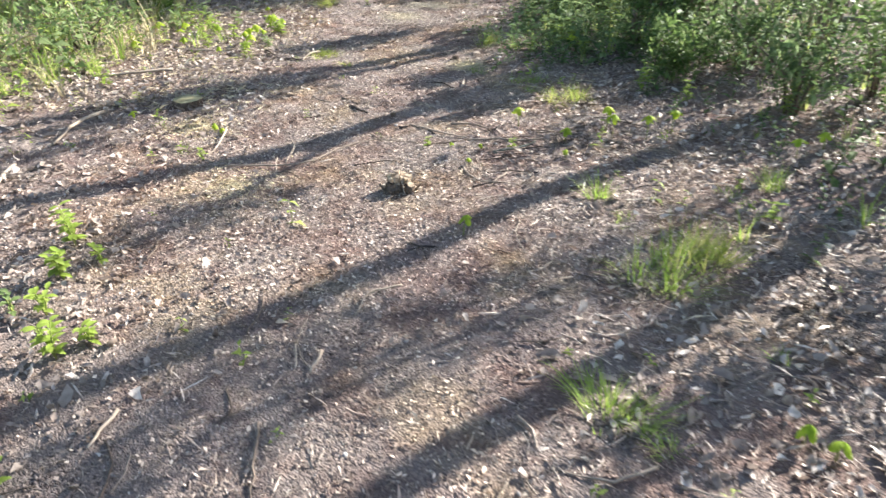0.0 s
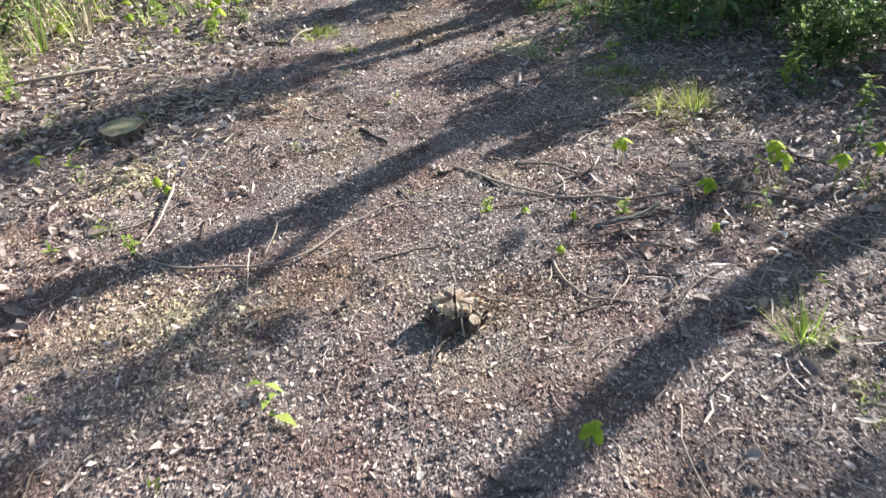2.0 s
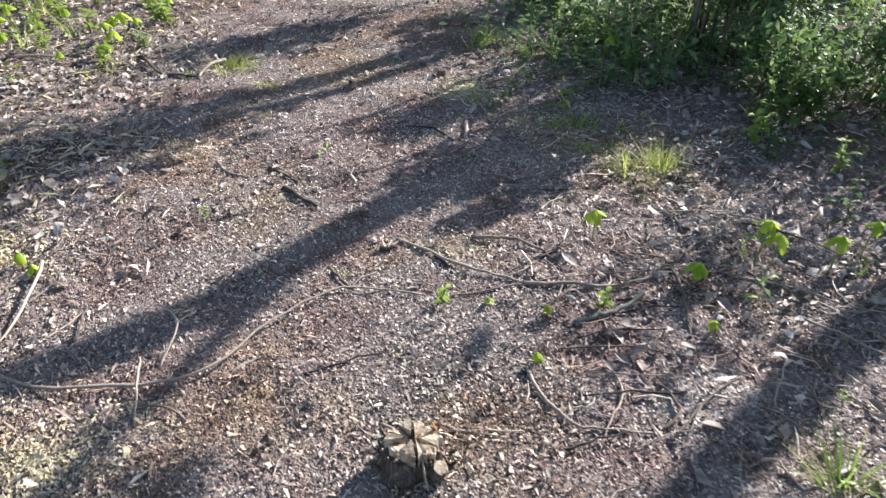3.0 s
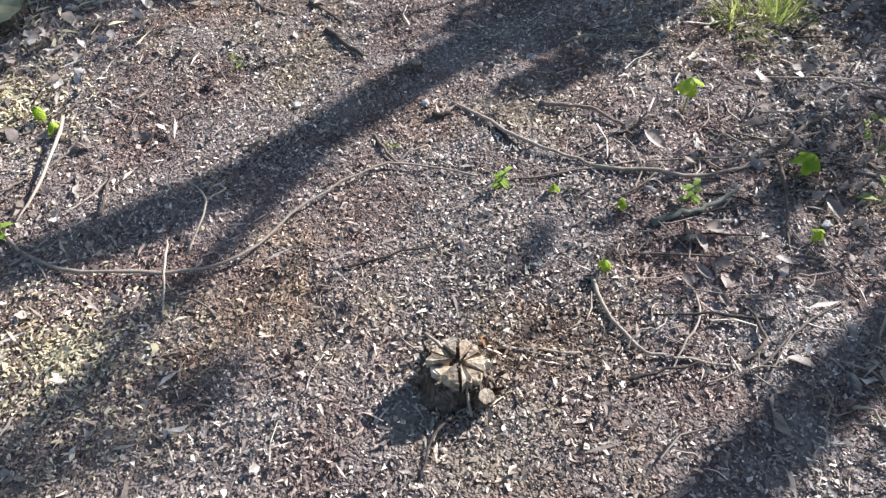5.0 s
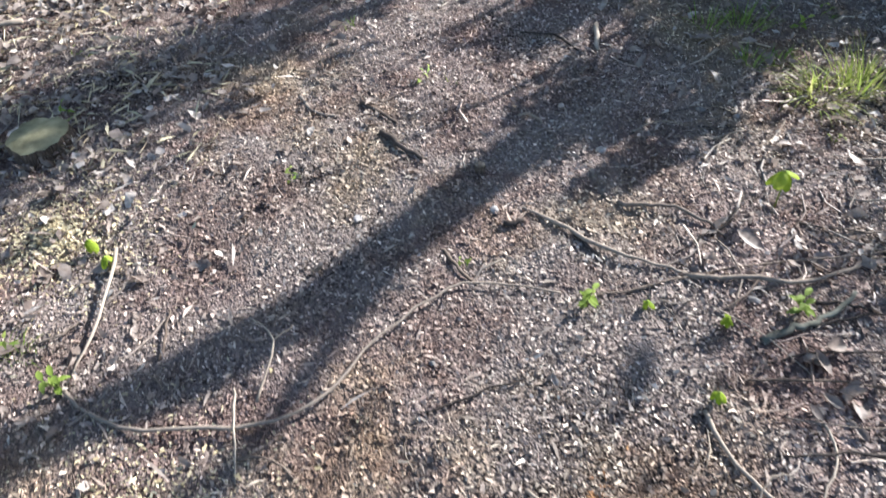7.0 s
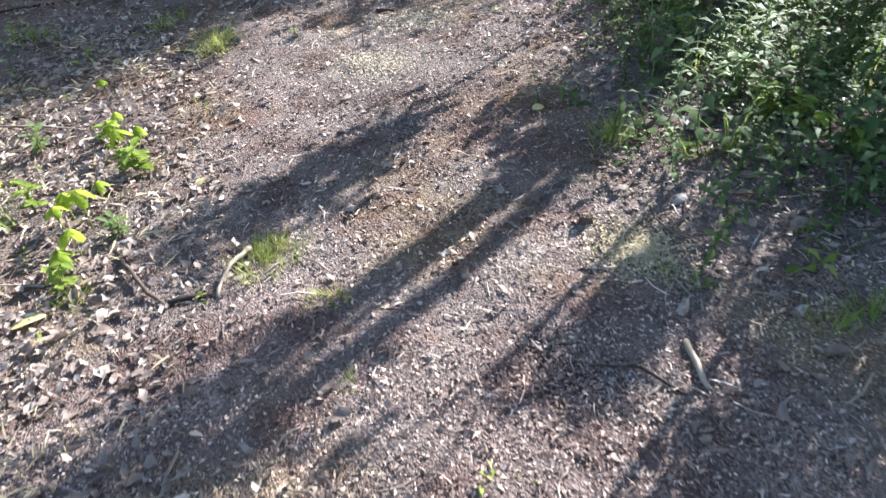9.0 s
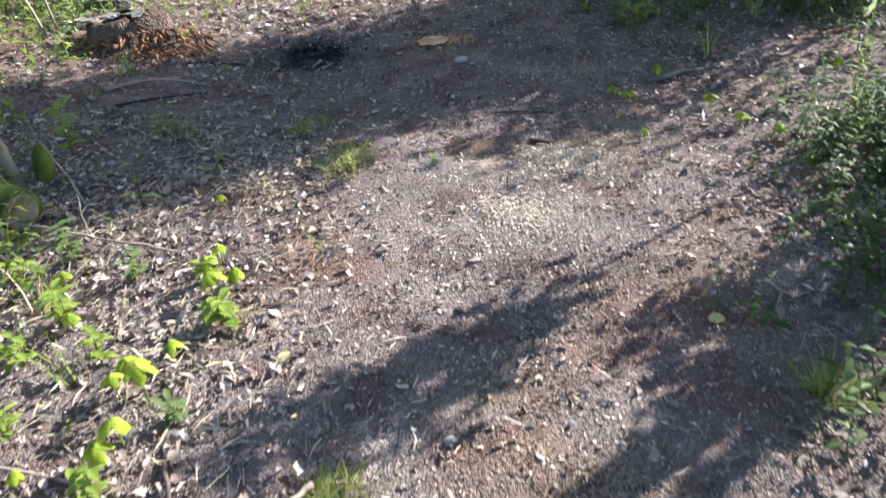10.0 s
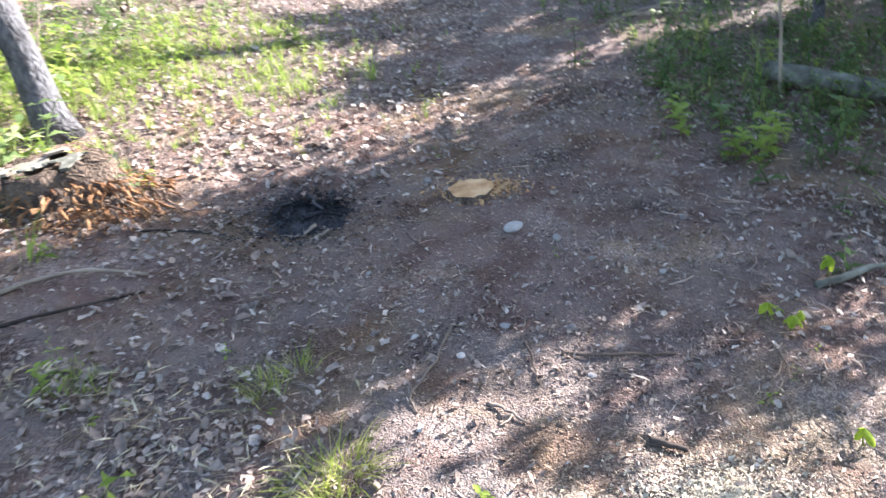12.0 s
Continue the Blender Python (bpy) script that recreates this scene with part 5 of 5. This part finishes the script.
dead_stem(1.18, 11.75, 1.3, (-0.12, 0.1), 0.014, 420, label="thin pale sapling stem among herbs")
dead_stem(1.75, 6.35, 1.8, (0.1, 0.15), 0.025, 421, LICHEN, "slender sapling with lichen-spotted grey bark")
dead_stem(2.4, 7.3, 2.2, (-0.1, 0.2), 0.028, 422, LICHEN, "slender sapling with lichen-spotted grey bark")


# ---- sticks and twigs on the ground ----
def stick(points, r, mat, label, name="twig", seed=1, sides=7):
    """A stick along (x, y, lift) points, bent and knotty."""
    label = label if len(label.split()) > 3 else label + " on the ground"
    rnd = random.Random(seed * 7 + len(points))
    x, y, _ = points[0]
    z0 = height(x, y)
    local = [Vector((px - x, py - y, height(px, py) - z0 + pz + r * 0.8)) for px, py, pz in points]
    fine = []
    for i in range(len(local) - 1):
        a, p, q, c = local[max(i - 1, 0)], local[i], local[i + 1], local[min(i + 2, len(local) - 1)]
        for t in (0, 0.25, 0.5, 0.75):
            s = 0.5 * (2 * p + (q - a) * t + (2 * a - 5 * p + 4 * q - c) * t * t + (3 * p - a - 3 * q + c) * t ** 3)
            fine.append(s + Vector((rnd.uniform(-1, 1), rnd.uniform(-1, 1), 0)) * (r * 0.5 + 0.003))
    fine.append(local[-1])
    n = len(fine)
    b = Build()
    b.tube(fine, [r * (1.05 - 0.5 * i / n) * rnd.uniform(0.85, 1.15) for i in range(n)], sides, 0.08, seed)
    return lone(name, b, mat, x, y, label, "twig", "twigs on the ground")


VINE = "long thin brown twig curving across the path"
stick([(-1.44, 3.8, 0), (-1.24, 3.67, 0.01), (-0.96, 3.65, 0.02), (-0.78, 3.7, 0.02), (-0.62, 3.88, 0.02), (-0.44, 4.02, 0.015), (-0.29, 4.03, 0.01), (-0.15, 3.99, 0.005)], 0.0052, TWIG, VINE, seed=2)
stick([(-0.1, 3.97, 0), (0.07, 3.99, 0.005), (0.38, 4.04, 0.01), (0.67, 4.04, 0.01), (0.95, 4.1, 0)], 0.0035, TWIG, "thin straight brown twig on mulch", seed=3)
stick([(-0.97, 3.75, 0.03), (-0.955, 3.64, 0.025), (-0.94, 3.52, 0.0)], 0.0036, PALE_TWIG, "short pale twig lying across a longer one", seed=4)
stick([(-0.95, 3.58, 0), (-0.88, 3.575, 0.015), (-0.8, 3.52, 0.0)], 0.004, TWIG, "short curved twig", seed=5)
stick([(-0.92, 3.72, 0), (-0.885, 3.86, 0.05), (-0.95, 3.92, 0.07)], 0.0035, PALE_TWIG, "thin forked twig sticking up from the soil", seed=6)
stick([(-0.885, 3.86, 0.05), (-0.84, 3.9, 0.06)], 0.0025, PALE_TWIG, "thin forked twig sticking up from the soil", seed=7)
stick([(-1.4, 4.23, 0.03), (-1.385, 3.99, 0.02), (-1.41, 3.83, 0.0)], 0.005, PALE_TWIG, "pale bleached stick among thin grass", seed=8)
stick([(-0.21, 4.31, 0), (-0.06, 4.17, 0.01), (0.08, 4.07, 0.01), (0.19, 4.03, 0.0)], 0.0065, TWIG, "dark brown stick lying on mulch", "stick", seed=9)
stick([(-0.08, 4.19, 0.0), (-0.03, 4.1, 0.0)], 0.006, DARK_STICK, "dark short side twig", seed=10)
stick([(0.18, 4.02, 0), (0.36, 3.98, 0.01), (0.51, 3.97, 0.01), (0.69, 4.04, 0.0)], 0.007, TWIG, "dark brown stick lying on mulch", "stick", seed=11)
stick([(0.31, 3.8, 0), (0.4, 3.825, 0.008), (0.47, 3.85, 0.01), (0.57, 3.91, 0.02)], 0.0095, LICHEN, "thick stick with grey green lichen", "stick", seed=12, sides=9)
stick([(0.72, 4.06, 0.0), (0.715, 3.95, 0.01), (0.69, 3.85, 0.01), (0.645, 3.7, 0.0)], 0.0065, TWIG, "dark forked stick among dead leaves", "stick", seed=13)
stick([(0.74, 4.08, 0.0), (0.84, 4.16, 0.01), (0.96, 4.24, 0.0)], 0.0075, TWIG, "dark stick lying among dead leaves", "stick", seed=14)
stick([(0.12, 3.63, 0), (0.145, 3.52, 0.006), (0.2, 3.42, 0.006), (0.27, 3.385, 0.006), (0.43, 3.37, 0.0)], 0.0055, TWIG, "thin twig bent into a hook", seed=15)
stick([(0.36, 3.6, 0), (0.365, 3.5, 0.008), (0.3, 3.41, 0.008), (0.25, 3.34, 0)], 0.0035, PALE_TWIG, "thin pale curved twig", seed=16)
stick([(0.43, 3.37, 0.0), (0.5, 3.43, 0.01), (0.47, 3.55, 0.0)], 0.005, TWIG, "thin brown twig end", seed=17)
stick([(-0.65, 4.72, 0), (-0.58, 4.64, 0.006), (-0.51, 4.57, 0.0)], 0.0115, DARK_STICK, "short piece of dark branch", "stick", seed=18, sides=9)
stick([(-0.28, 4.25, 0), (-0.22, 4.255, 0.0)], 0.011, DARK_STICK, "short piece of dark bark", "stick", seed=19)
stick([(0.06, 4.31, 0), (0.13, 4.28, 0.012), (0.22, 4.27, 0.012), (0.29, 4.2, 0.008), (0.33, 4.15, 0)], 0.007, TWIG, "knobbly brown twig", seed=20)
stick([(-0.12, 3.43, 0), (0.06, 3.41, 0.006)], 0.0035, PALE_TWIG, "pale straw beside a stump", "straw", seed=21)
stick([(-0.13, 3.44, 0.0), (0.0, 3.4, 0.004)], 0.003, PALE_TWIG, "pale straw beside a stump", "straw", seed=22)
stick([(-0.3, 3.47, 0.0), (-0.25, 3.4, 0.04)], 0.005, PALE_TWIG, "short pale twig leaning on a stump", seed=23)
stick([(-0.2, 3.25, 0.0), (-0.205, 3.3, 0.07)], 0.0035, PALE_TWIG, "short pale twig leaning on a stump", seed=24)
stick([(-0.46, 4.17, 0.0), (-0.41, 4.08, 0.012), (-0.37, 4.04, 0.0)], 0.006, TWIG, "short brown twig", seed=25)
stick([(-0.52, 3.66, 0.0), (-0.36, 3.72, 0.01), (-0.27, 3.75, 0.0)], 0.004, DARK_STICK, "thin dark twig", seed=26)
stick([(-1.08, 1.67, 0), (-1.1, 1.5, 0.01)], 0.006, PALE_TWIG, "short bleached twig", seed=27)
stick([(-1.06, 1.54, 0.0), (-1.0, 1.44, 0.005), (-0.98, 1.3, 0.0)], 0.005, TWIG, "thin curved twig", seed=28)
stick([(-0.54, 1.96, 0.04), (-0.53, 1.87, 0.0)], 0.004, PALE_TWIG, "pale twig poking from the soil", seed=29)
stick([(-0.44, 1.92, 0.03), (-0.47, 1.84, 0.0)], 0.007, PALE_TWIG, "pale wood splinter", seed=30)
stick([(-0.75, 1.78, 0.0), (-0.7, 1.66, 0.012), (-0.72, 1.6, 0.0)], 0.005, TWIG, "short brown twig", seed=31)
stick([(-0.6, 1.6, 0.0), (-0.57, 1.45, 0.01), (-0.55, 1.3, 0.0)], 0.006, TWIG, "brown twig lying along the path", seed=32)
stick([(-1.6, 6.33, 0), (-1.5, 6.12, 0.015), (-1.38, 5.95, 0.0)], 0.0105, TWIG, "brown stick lying on dead leaves", "stick", seed=33)
stick([(-1.09, 6.16, 0.02), (-1.15, 6.08, 0.03), (-1.2, 5.94, 0.0)], 0.01, PALE_TWIG, "pale curved stick beside grass", "stick", seed=34)
stick([(-1.36, 5.95, 0.0), (-1.22, 5.97, 0.0)], 0.012, DARK_STICK, "short dark stick", "stick", seed=35)
stick([(-2.3, 6.27, 0.01), (-2.05, 6.25, 0.02), (-1.84, 6.21, 0.0)], 0.008, PALE_TWIG, "pale stick lying on dead leaves", "stick", seed=36)
stick([(-2.96, 7.7, 0.05), (-2.66, 7.63, 0.06), (-2.39, 7.56, 0.05), (-2.15, 7.53, 0.03), (-1.95, 7.5, 0.0)], 0.008, PALE_TWIG, "long pale branch lying on dead leaves", "stick", seed=37)
stick([(-2.39, 7.56, 0.05), (-2.46, 7.47, 0.03), (-2.6, 7.33, 0.0)], 0.006, PALE_TWIG, "pale side branch", seed=38)
stick([(-2.42, 7.57, 0.05), (-2.5, 7.68, 0.09), (-2.58, 7.82, 0.14)], 0.004, PALE_TWIG, "pale side twig pointing up", seed=39)
stick([(0.18, 5.31, 0), (0.16, 5.14, 0.0)], 0.011, PALE_TWIG, "short pale stick on the path", "stick", seed=40)
stick([(-1.31, 5.2, 0), (-1.27, 5.32, 0.012)], 0.006, PALE_TWIG, "short pale twig", seed=41)
stick([(-0.95, 4.95, 0), (-0.88, 4.86, 0.0), (-0.8, 4.83, 0.0)], 0.007, TWIG, "short brown stick", seed=42)
stick([(-0.72, 4.9, 0), (-0.6, 4.78, 0.0)], 0.009, TWIG, "short brown stick", "stick", seed=43)
stick([(-1.83, 10.24, 0.03), (-1.9, 10.16, 0.0)], 0.012, PALE_TWIG, "pale burnt stick end beside charcoal", "stick", seed=44)
stick([(-1.75, 10.2, 0.02), (-1.84, 10.12, 0.0)], 0.01, PALE_TWIG, "pale burnt stick end beside charcoal", "stick", seed=45)
stick([(-0.71, 9.16, 0.01), (-0.67, 9.0, 0.01), (-0.65, 8.86, 0.0)], 0.006, TWIG, "thin twig in the shade", seed=46)
stick([(-0.55, 9.03, 0), (-0.35, 9.0, 0.01), (-0.12, 9.02, 0.0)], 0.007, TWIG, "thin twig in the shade", seed=47)
stick([(-1.0, 9.28, 0), (-1.05, 9.0, 0.01), (-1.12, 8.82, 0.01), (-1.09, 8.72, 0)], 0.007, TWIG, "curved thin twig in the shade", seed=48)
stick([(-0.84, 8.76, 0), (-0.77, 8.72, 0.006), (-0.7, 8.66, 0.0)], 0.007, TWIG, "short dark stick on the path", "stick", seed=49)
stick([(0.55, 9.42, 0.0), (0.78, 9.48, 0.02), (1.05, 9.55, 0.0)], 0.017, LICHEN, "pale mossy stick lying among leaves", "stick", seed=50)
stick([(-3.25, 9.5, 0.0), (-2.95, 9.68, 0.03), (-2.6, 9.75, 0.0)], 0.013, PALE_TWIG, "pale stick on the bank", "stick", seed=51)
stick([(-3.1, 9.25, 0.0), (-2.8, 9.4, 0.02), (-2.55, 9.6, 0.0)], 0.01, DARK_STICK, "dark stick on the bank", "stick", seed=52)
stick([(-2.9, 10.2, 0), (-2.5, 10.2, 0.0), (-2.2, 10.1, 0.0)], 0.008, DARK_STICK, "dark twig beside charcoal", seed=53)
stick([(-2.35, 4.6, 0.0), (-2.4, 4.3, 0.04), (-2.42, 4.0, 0.0)], 0.013, PALE_TWIG, "bleached stick on dead leaves", "stick", seed=54)
stick([(-2.5, 3.7, 0.0), (-2.4, 3.35, 0.02), (-2.3, 3.1, 0.0)], 0.01, PALE_TWIG, "bleached stick on dead leaves", "stick", seed=55)
stick([(-2.2, 5.6, 0.02), (-2.5, 5.45, 0.03), (-2.8, 5.4, 0.0)], 0.012, PALE_TWIG, "bleached stick on dead leaves", "stick", seed=56)

rnd = random.Random(77)
for k in range(46):
    tx, ty, a, ln = rnd.uniform(0.15, 1.15), rnd.uniform(3.2, 4.7), rnd.gauss(0, 0.5), rnd.uniform(0.08, 0.36)
    stick([(tx, ty, 0.003), (tx + math.cos(a) * ln * 0.5, ty + math.sin(a) * ln * 0.5 + rnd.uniform(-0.03, 0.03), 0.015), (tx + math.cos(a) * ln, ty + math.sin(a) * ln, 0.003)],
          rnd.uniform(0.0018, 0.0045), (TWIG, PALE_TWIG, DARK_STICK)[k % 3], "thin dry twig in a tangle beside the path", seed=800 + k, sides=5)
for k in range(110):
    # loose short twigs, more of them off the trodden line
    side = k % 3
    tx = rnd.uniform(-3.0, -1.3) if side == 0 else rnd.uniform(0.2, 2.2) if side == 1 else rnd.uniform(-1.6, 0.8)
    ty = rnd.uniform(1.0, 10.5)
    a, ln = rnd.uniform(0, 6.28), rnd.uniform(0.06, 0.32)
    c = rnd.uniform(-0.2, 0.2)
    stick([(tx, ty, 0.002), (tx + math.cos(a) * ln * 0.5 - math.sin(a) * c * ln, ty + math.sin(a) * ln * 0.5 + math.cos(a) * c * ln, 0.012), (tx + math.cos(a) * ln, ty + math.sin(a) * ln, 0.002)],
          rnd.uniform(0.002, 0.0055), (TWIG, PALE_TWIG, TWIG, DARK_STICK)[k % 4], "short loose twig on the woodland floor", seed=500 + k, sides=5)


stick([(-0.31, 8.56, 0), (-0.25, 8.52, 0.008), (-0.2, 8.5, 0)], 0.013, DARK_STICK, "dark piece of bark lying on the path", "bark_piece", seed=57, sides=9)


# ---- stones ----
def stone(x, y, size, seed, flat=0.6, label="small pale stone on the ground"):
    rnd = random.Random(seed)
    bm = bmesh.new()
    bmesh.ops.create_icosphere(bm, subdivisions=2, radius=1)
    cuts = [Vector((rnd.uniform(-1, 1), rnd.uniform(-1, 1), rnd.uniform(-1, 1))).normalized() for _ in range(6)]
    for v in bm.verts:
        for c in cuts:
            over = v.co.dot(c) - 0.72
            if over > 0:
                v.co -= c * over
        v.co = Vector((v.co.x * size, v.co.y * size * rnd.uniform(0.72, 0.76), v.co.z * size * flat))
    me = bpy.data.meshes.new("stone")
    bm.to_mesh(me)
    bm.free()
    return lone("stone", me, STONE, x, y, label, "stone", "stones on the path", smooth=False, lift=size * flat * 0.25, turn=rnd.uniform(0, 360))


for k, (px, py, ps) in enumerate(((0.33, 3.92, 0.024), (-0.3, 4.32, 0.024), (-0.71, 4.33, 0.024), (-0.7, 6.34, 0.032), (0.5, 5.98, 0.045), (-0.72, 10.1, 0.075), (-1.245, 10.78, 0.055), (-0.5, 9.97, 0.045),
                                  (-0.77, 9.24, 0.035), (-0.95, 9.05, 0.03), (0.28, 7.03, 0.025), (-0.5, 9.2, 0.03), (-0.35, 9.75, 0.03), (-1.15, 9.4, 0.025), (0.3, 3.5, 0.015), (-0.45, 8.9, 0.025),
                                  (0.06, 4.55, 0.025), (0.42, 4.72, 0.022), (-0.05, 9.6, 0.03), (0.15, 10.1, 0.035), (-1.45, 9.75, 0.025), (-0.2, 8.95, 0.02), (-1.5, 5.6, 0.02), (-1.3, 6.9, 0.02))):
    stone(px, py, ps * 0.8, 600 + k, 0.5)
for k in range(40):
    stone(rnd.uniform(-1.5, 0.9), rnd.uniform(1.2, 10.5), rnd.uniform(0.007, 0.014), 700 + k, 0.6, "pebble on the trodden path")


# ---- patches of sawdust, straw and charcoal ----
def patch(name, label, x, y, r, n, long, wide, mat, seed, lift=0.006, squash=1.0):
    rng = np.random.default_rng(seed)
    a, d = rng.uniform(0, 2 * np.pi, n), r * np.abs(rng.normal(0, 0.5, n))
    px, py = x + np.cos(a) * d, y + np.sin(a) * d * squash
    s = rng.lognormal(0, 0.35, n)
    me = strewn(name, FLAKE, FLAKE_FACES, np.stack([px, py, land(px, py) + lift * rng.uniform(0.3, 2, n)], -1), turns(n, rng, 0.35), np.stack([long * s, wide * s, long * s], -1), mat, 0.08, rng)
    return tagged(new(name, me), label, "litter", kind="stuff")


patch("sawdust", "pale yellow wood chips on the path", 0.24, 5.76, 0.2, 5200, 0.008, 0.005, STRAW, 81)
patch("straw", "pale straw and wood chips on the path", -0.42, 7.72, 0.32, 6500, 0.009, 0.004, PALE_SAND, 82)
patch("straw", "yellowish straw and moss beside a stump", -1.62, 4.32, 0.36, 3600, 0.012, 0.004, STRAW, 83)
patch("straw", "dry orange straw round a small stump", -0.16, 3.44, 0.09, 110, 0.016, 0.0022, ROTTEN, 89, 0.003)
patch("straw", "pale sandy chips on sunlit soil", -0.12, 8.3, 0.36, 6500, 0.009, 0.004, PALE_SAND, 84, squash=0.6)
patch("straw", "pale straw beside thin grass", -1.15, 3.42, 0.38, 2600, 0.009, 0.004, STRAW, 85)
patch("sawdust", "fresh orange sawdust round a stump", -0.9, 10.6, 0.3, 1500, 0.02, 0.01, ORANGE_WOOD, 86, squash=0.6)
patch("rotten_wood", "crumbled orange rotten wood round an old stump", -3.15, 10.4, 0.42, 2200, 0.02, 0.011, ROTTEN, 88, 0.02)
patch("charcoal", "black charcoal and ash of an old fire", -1.95, 10.42, 0.4, 5200, 0.014, 0.011, CHAR, 87, 0.02)
b = Build()
rng = random.Random(9)
heap = []
for lay, (r, z) in enumerate(((0.3, -0.014), (0.2, 0.008), (0.12, 0.02), (0.04, 0.026))):
    heap += [(math.cos(k * math.pi / 10) * r * rng.uniform(0.8, 1.2), math.sin(k * math.pi / 10) * r * rng.uniform(0.7, 1.0), z + rng.uniform(-0.006, 0.006)) for k in range(20)]
b.add(heap, [(i * 20 + k, i * 20 + (k + 1) % 20, i * 20 + 20 + (k + 1) % 20, i * 20 + 20 + k) for i in range(3) for k in range(20)] + [tuple(range(60, 80))])
lone("ash_heap", b, CHAR, -1.95, 10.42, "low black heap of ash and charcoal", "ash")
for k in range(4):
    a = rng.uniform(0, 6.28)
    cx, cy = -1.95 + math.cos(a) * 0.18, 10.42 + math.sin(a) * 0.14
    h = rng.uniform(0, 6.28)
    stick([(cx, cy, 0.05), (cx + math.cos(h) * 0.08, cy + math.sin(h) * 0.08, 0.06), (cx + math.cos(h) * 0.2, cy + math.sin(h) * 0.2, 0.02)], 0.013, CHAR, "charred stick on a heap of ash", "charred_stick", 900 + k, 8)

# ---- large dead leaves that can be told apart ----
def dead_leaf(x, y, size, seed, label="curled dry brown leaf"):
    r2 = random.Random(seed)
    a = r2.uniform(0, 6.28)
    b = Build()
    b.leaf((0, 0, 0.008), (math.cos(a), math.sin(a), r2.uniform(-0.05, 0.35)), (r2.uniform(-0.4, 0.4), r2.uniform(-0.4, 0.4), 1), size, size * r2.uniform(0.4, 0.6), r2.uniform(0.3, 1.1), r2.uniform(-0.5, 0.6))
    return lone("dead_leaf", b, DEAD_LEAF, x, y, label, "leaf", "dead leaves on the ground", lift=0.004)


for k in range(260):
    s = k % 2
    lx = rnd.uniform(-3.1, -1.4) if s == 0 else rnd.uniform(0.4, 2.4)
    dead_leaf(lx, rnd.uniform(1.1, 9.8), rnd.uniform(0.05, 0.1), 1000 + k)
for k in range(9):
    dead_leaf(0.45 + rnd.uniform(-0.12, 0.12), 3.63 + rnd.uniform(-0.08, 0.08), rnd.uniform(0.04, 0.07), 1200 + k, "curled brown dead leaf in a small pile")
YELLOW_LEAF = material("yellow_dead_leaf", ((0.42, 0.36, 0.14), (0.62, 0.55, 0.28), (0.72, 0.66, 0.42)), 0.6, 60, 0.5, 0.3, 0.003, through_light=0.25, ramp_scale=20)
for lx, ly, size, turn, label in ((-1.83, 6.0, 0.11, 20, "broad pale yellow fallen leaf"), (0.24, 6.86, 0.06, 200, "small pale curled leaf lying on the path"), (-1.31, 6.74, 0.06, 80, "pale yellow dead leaf on the ground")):
    b = Build()
    b.leaf((-size / 2, 0, 0.014), (1, 0, 0.12), (0, 0.2, 1), size, size * 0.75, 0.25, 0.1, True)
    lone("dead_leaf", b, YELLOW_LEAF, lx, ly, label, "leaf", "dead leaves on the ground", lift=0.004, turn=turn)
rnd = random.Random(311)
for k in range(16):
    weed(rnd.uniform(0.25, 2.0), rnd.uniform(10.3, 13.2), rnd.uniform(0.14, 0.26), 4, rnd.uniform(0.06, 0.09), 380 + k, "leafy green weed in the shade beside the path", (WEED, HERB_LEAF, SPRING_LEAF)[k % 3], 3)
for k in range(6):
    tx, ty, a, ln = rnd.uniform(0.1, 0.7), rnd.uniform(14.0, 14.8), rnd.uniform(-0.2, 0.5), rnd.uniform(0.4, 0.9)
    stick([(tx, ty, 0.02), (tx + math.cos(a) * ln * 0.5, ty + math.sin(a) * ln * 0.5, 0.07), (tx + math.cos(a) * ln, ty + math.sin(a) * ln, 0.03)], rnd.uniform(0.008, 0.014), PALE_TWIG, "bleached stick in a small pile", "stick", seed=560 + k, sides=6)
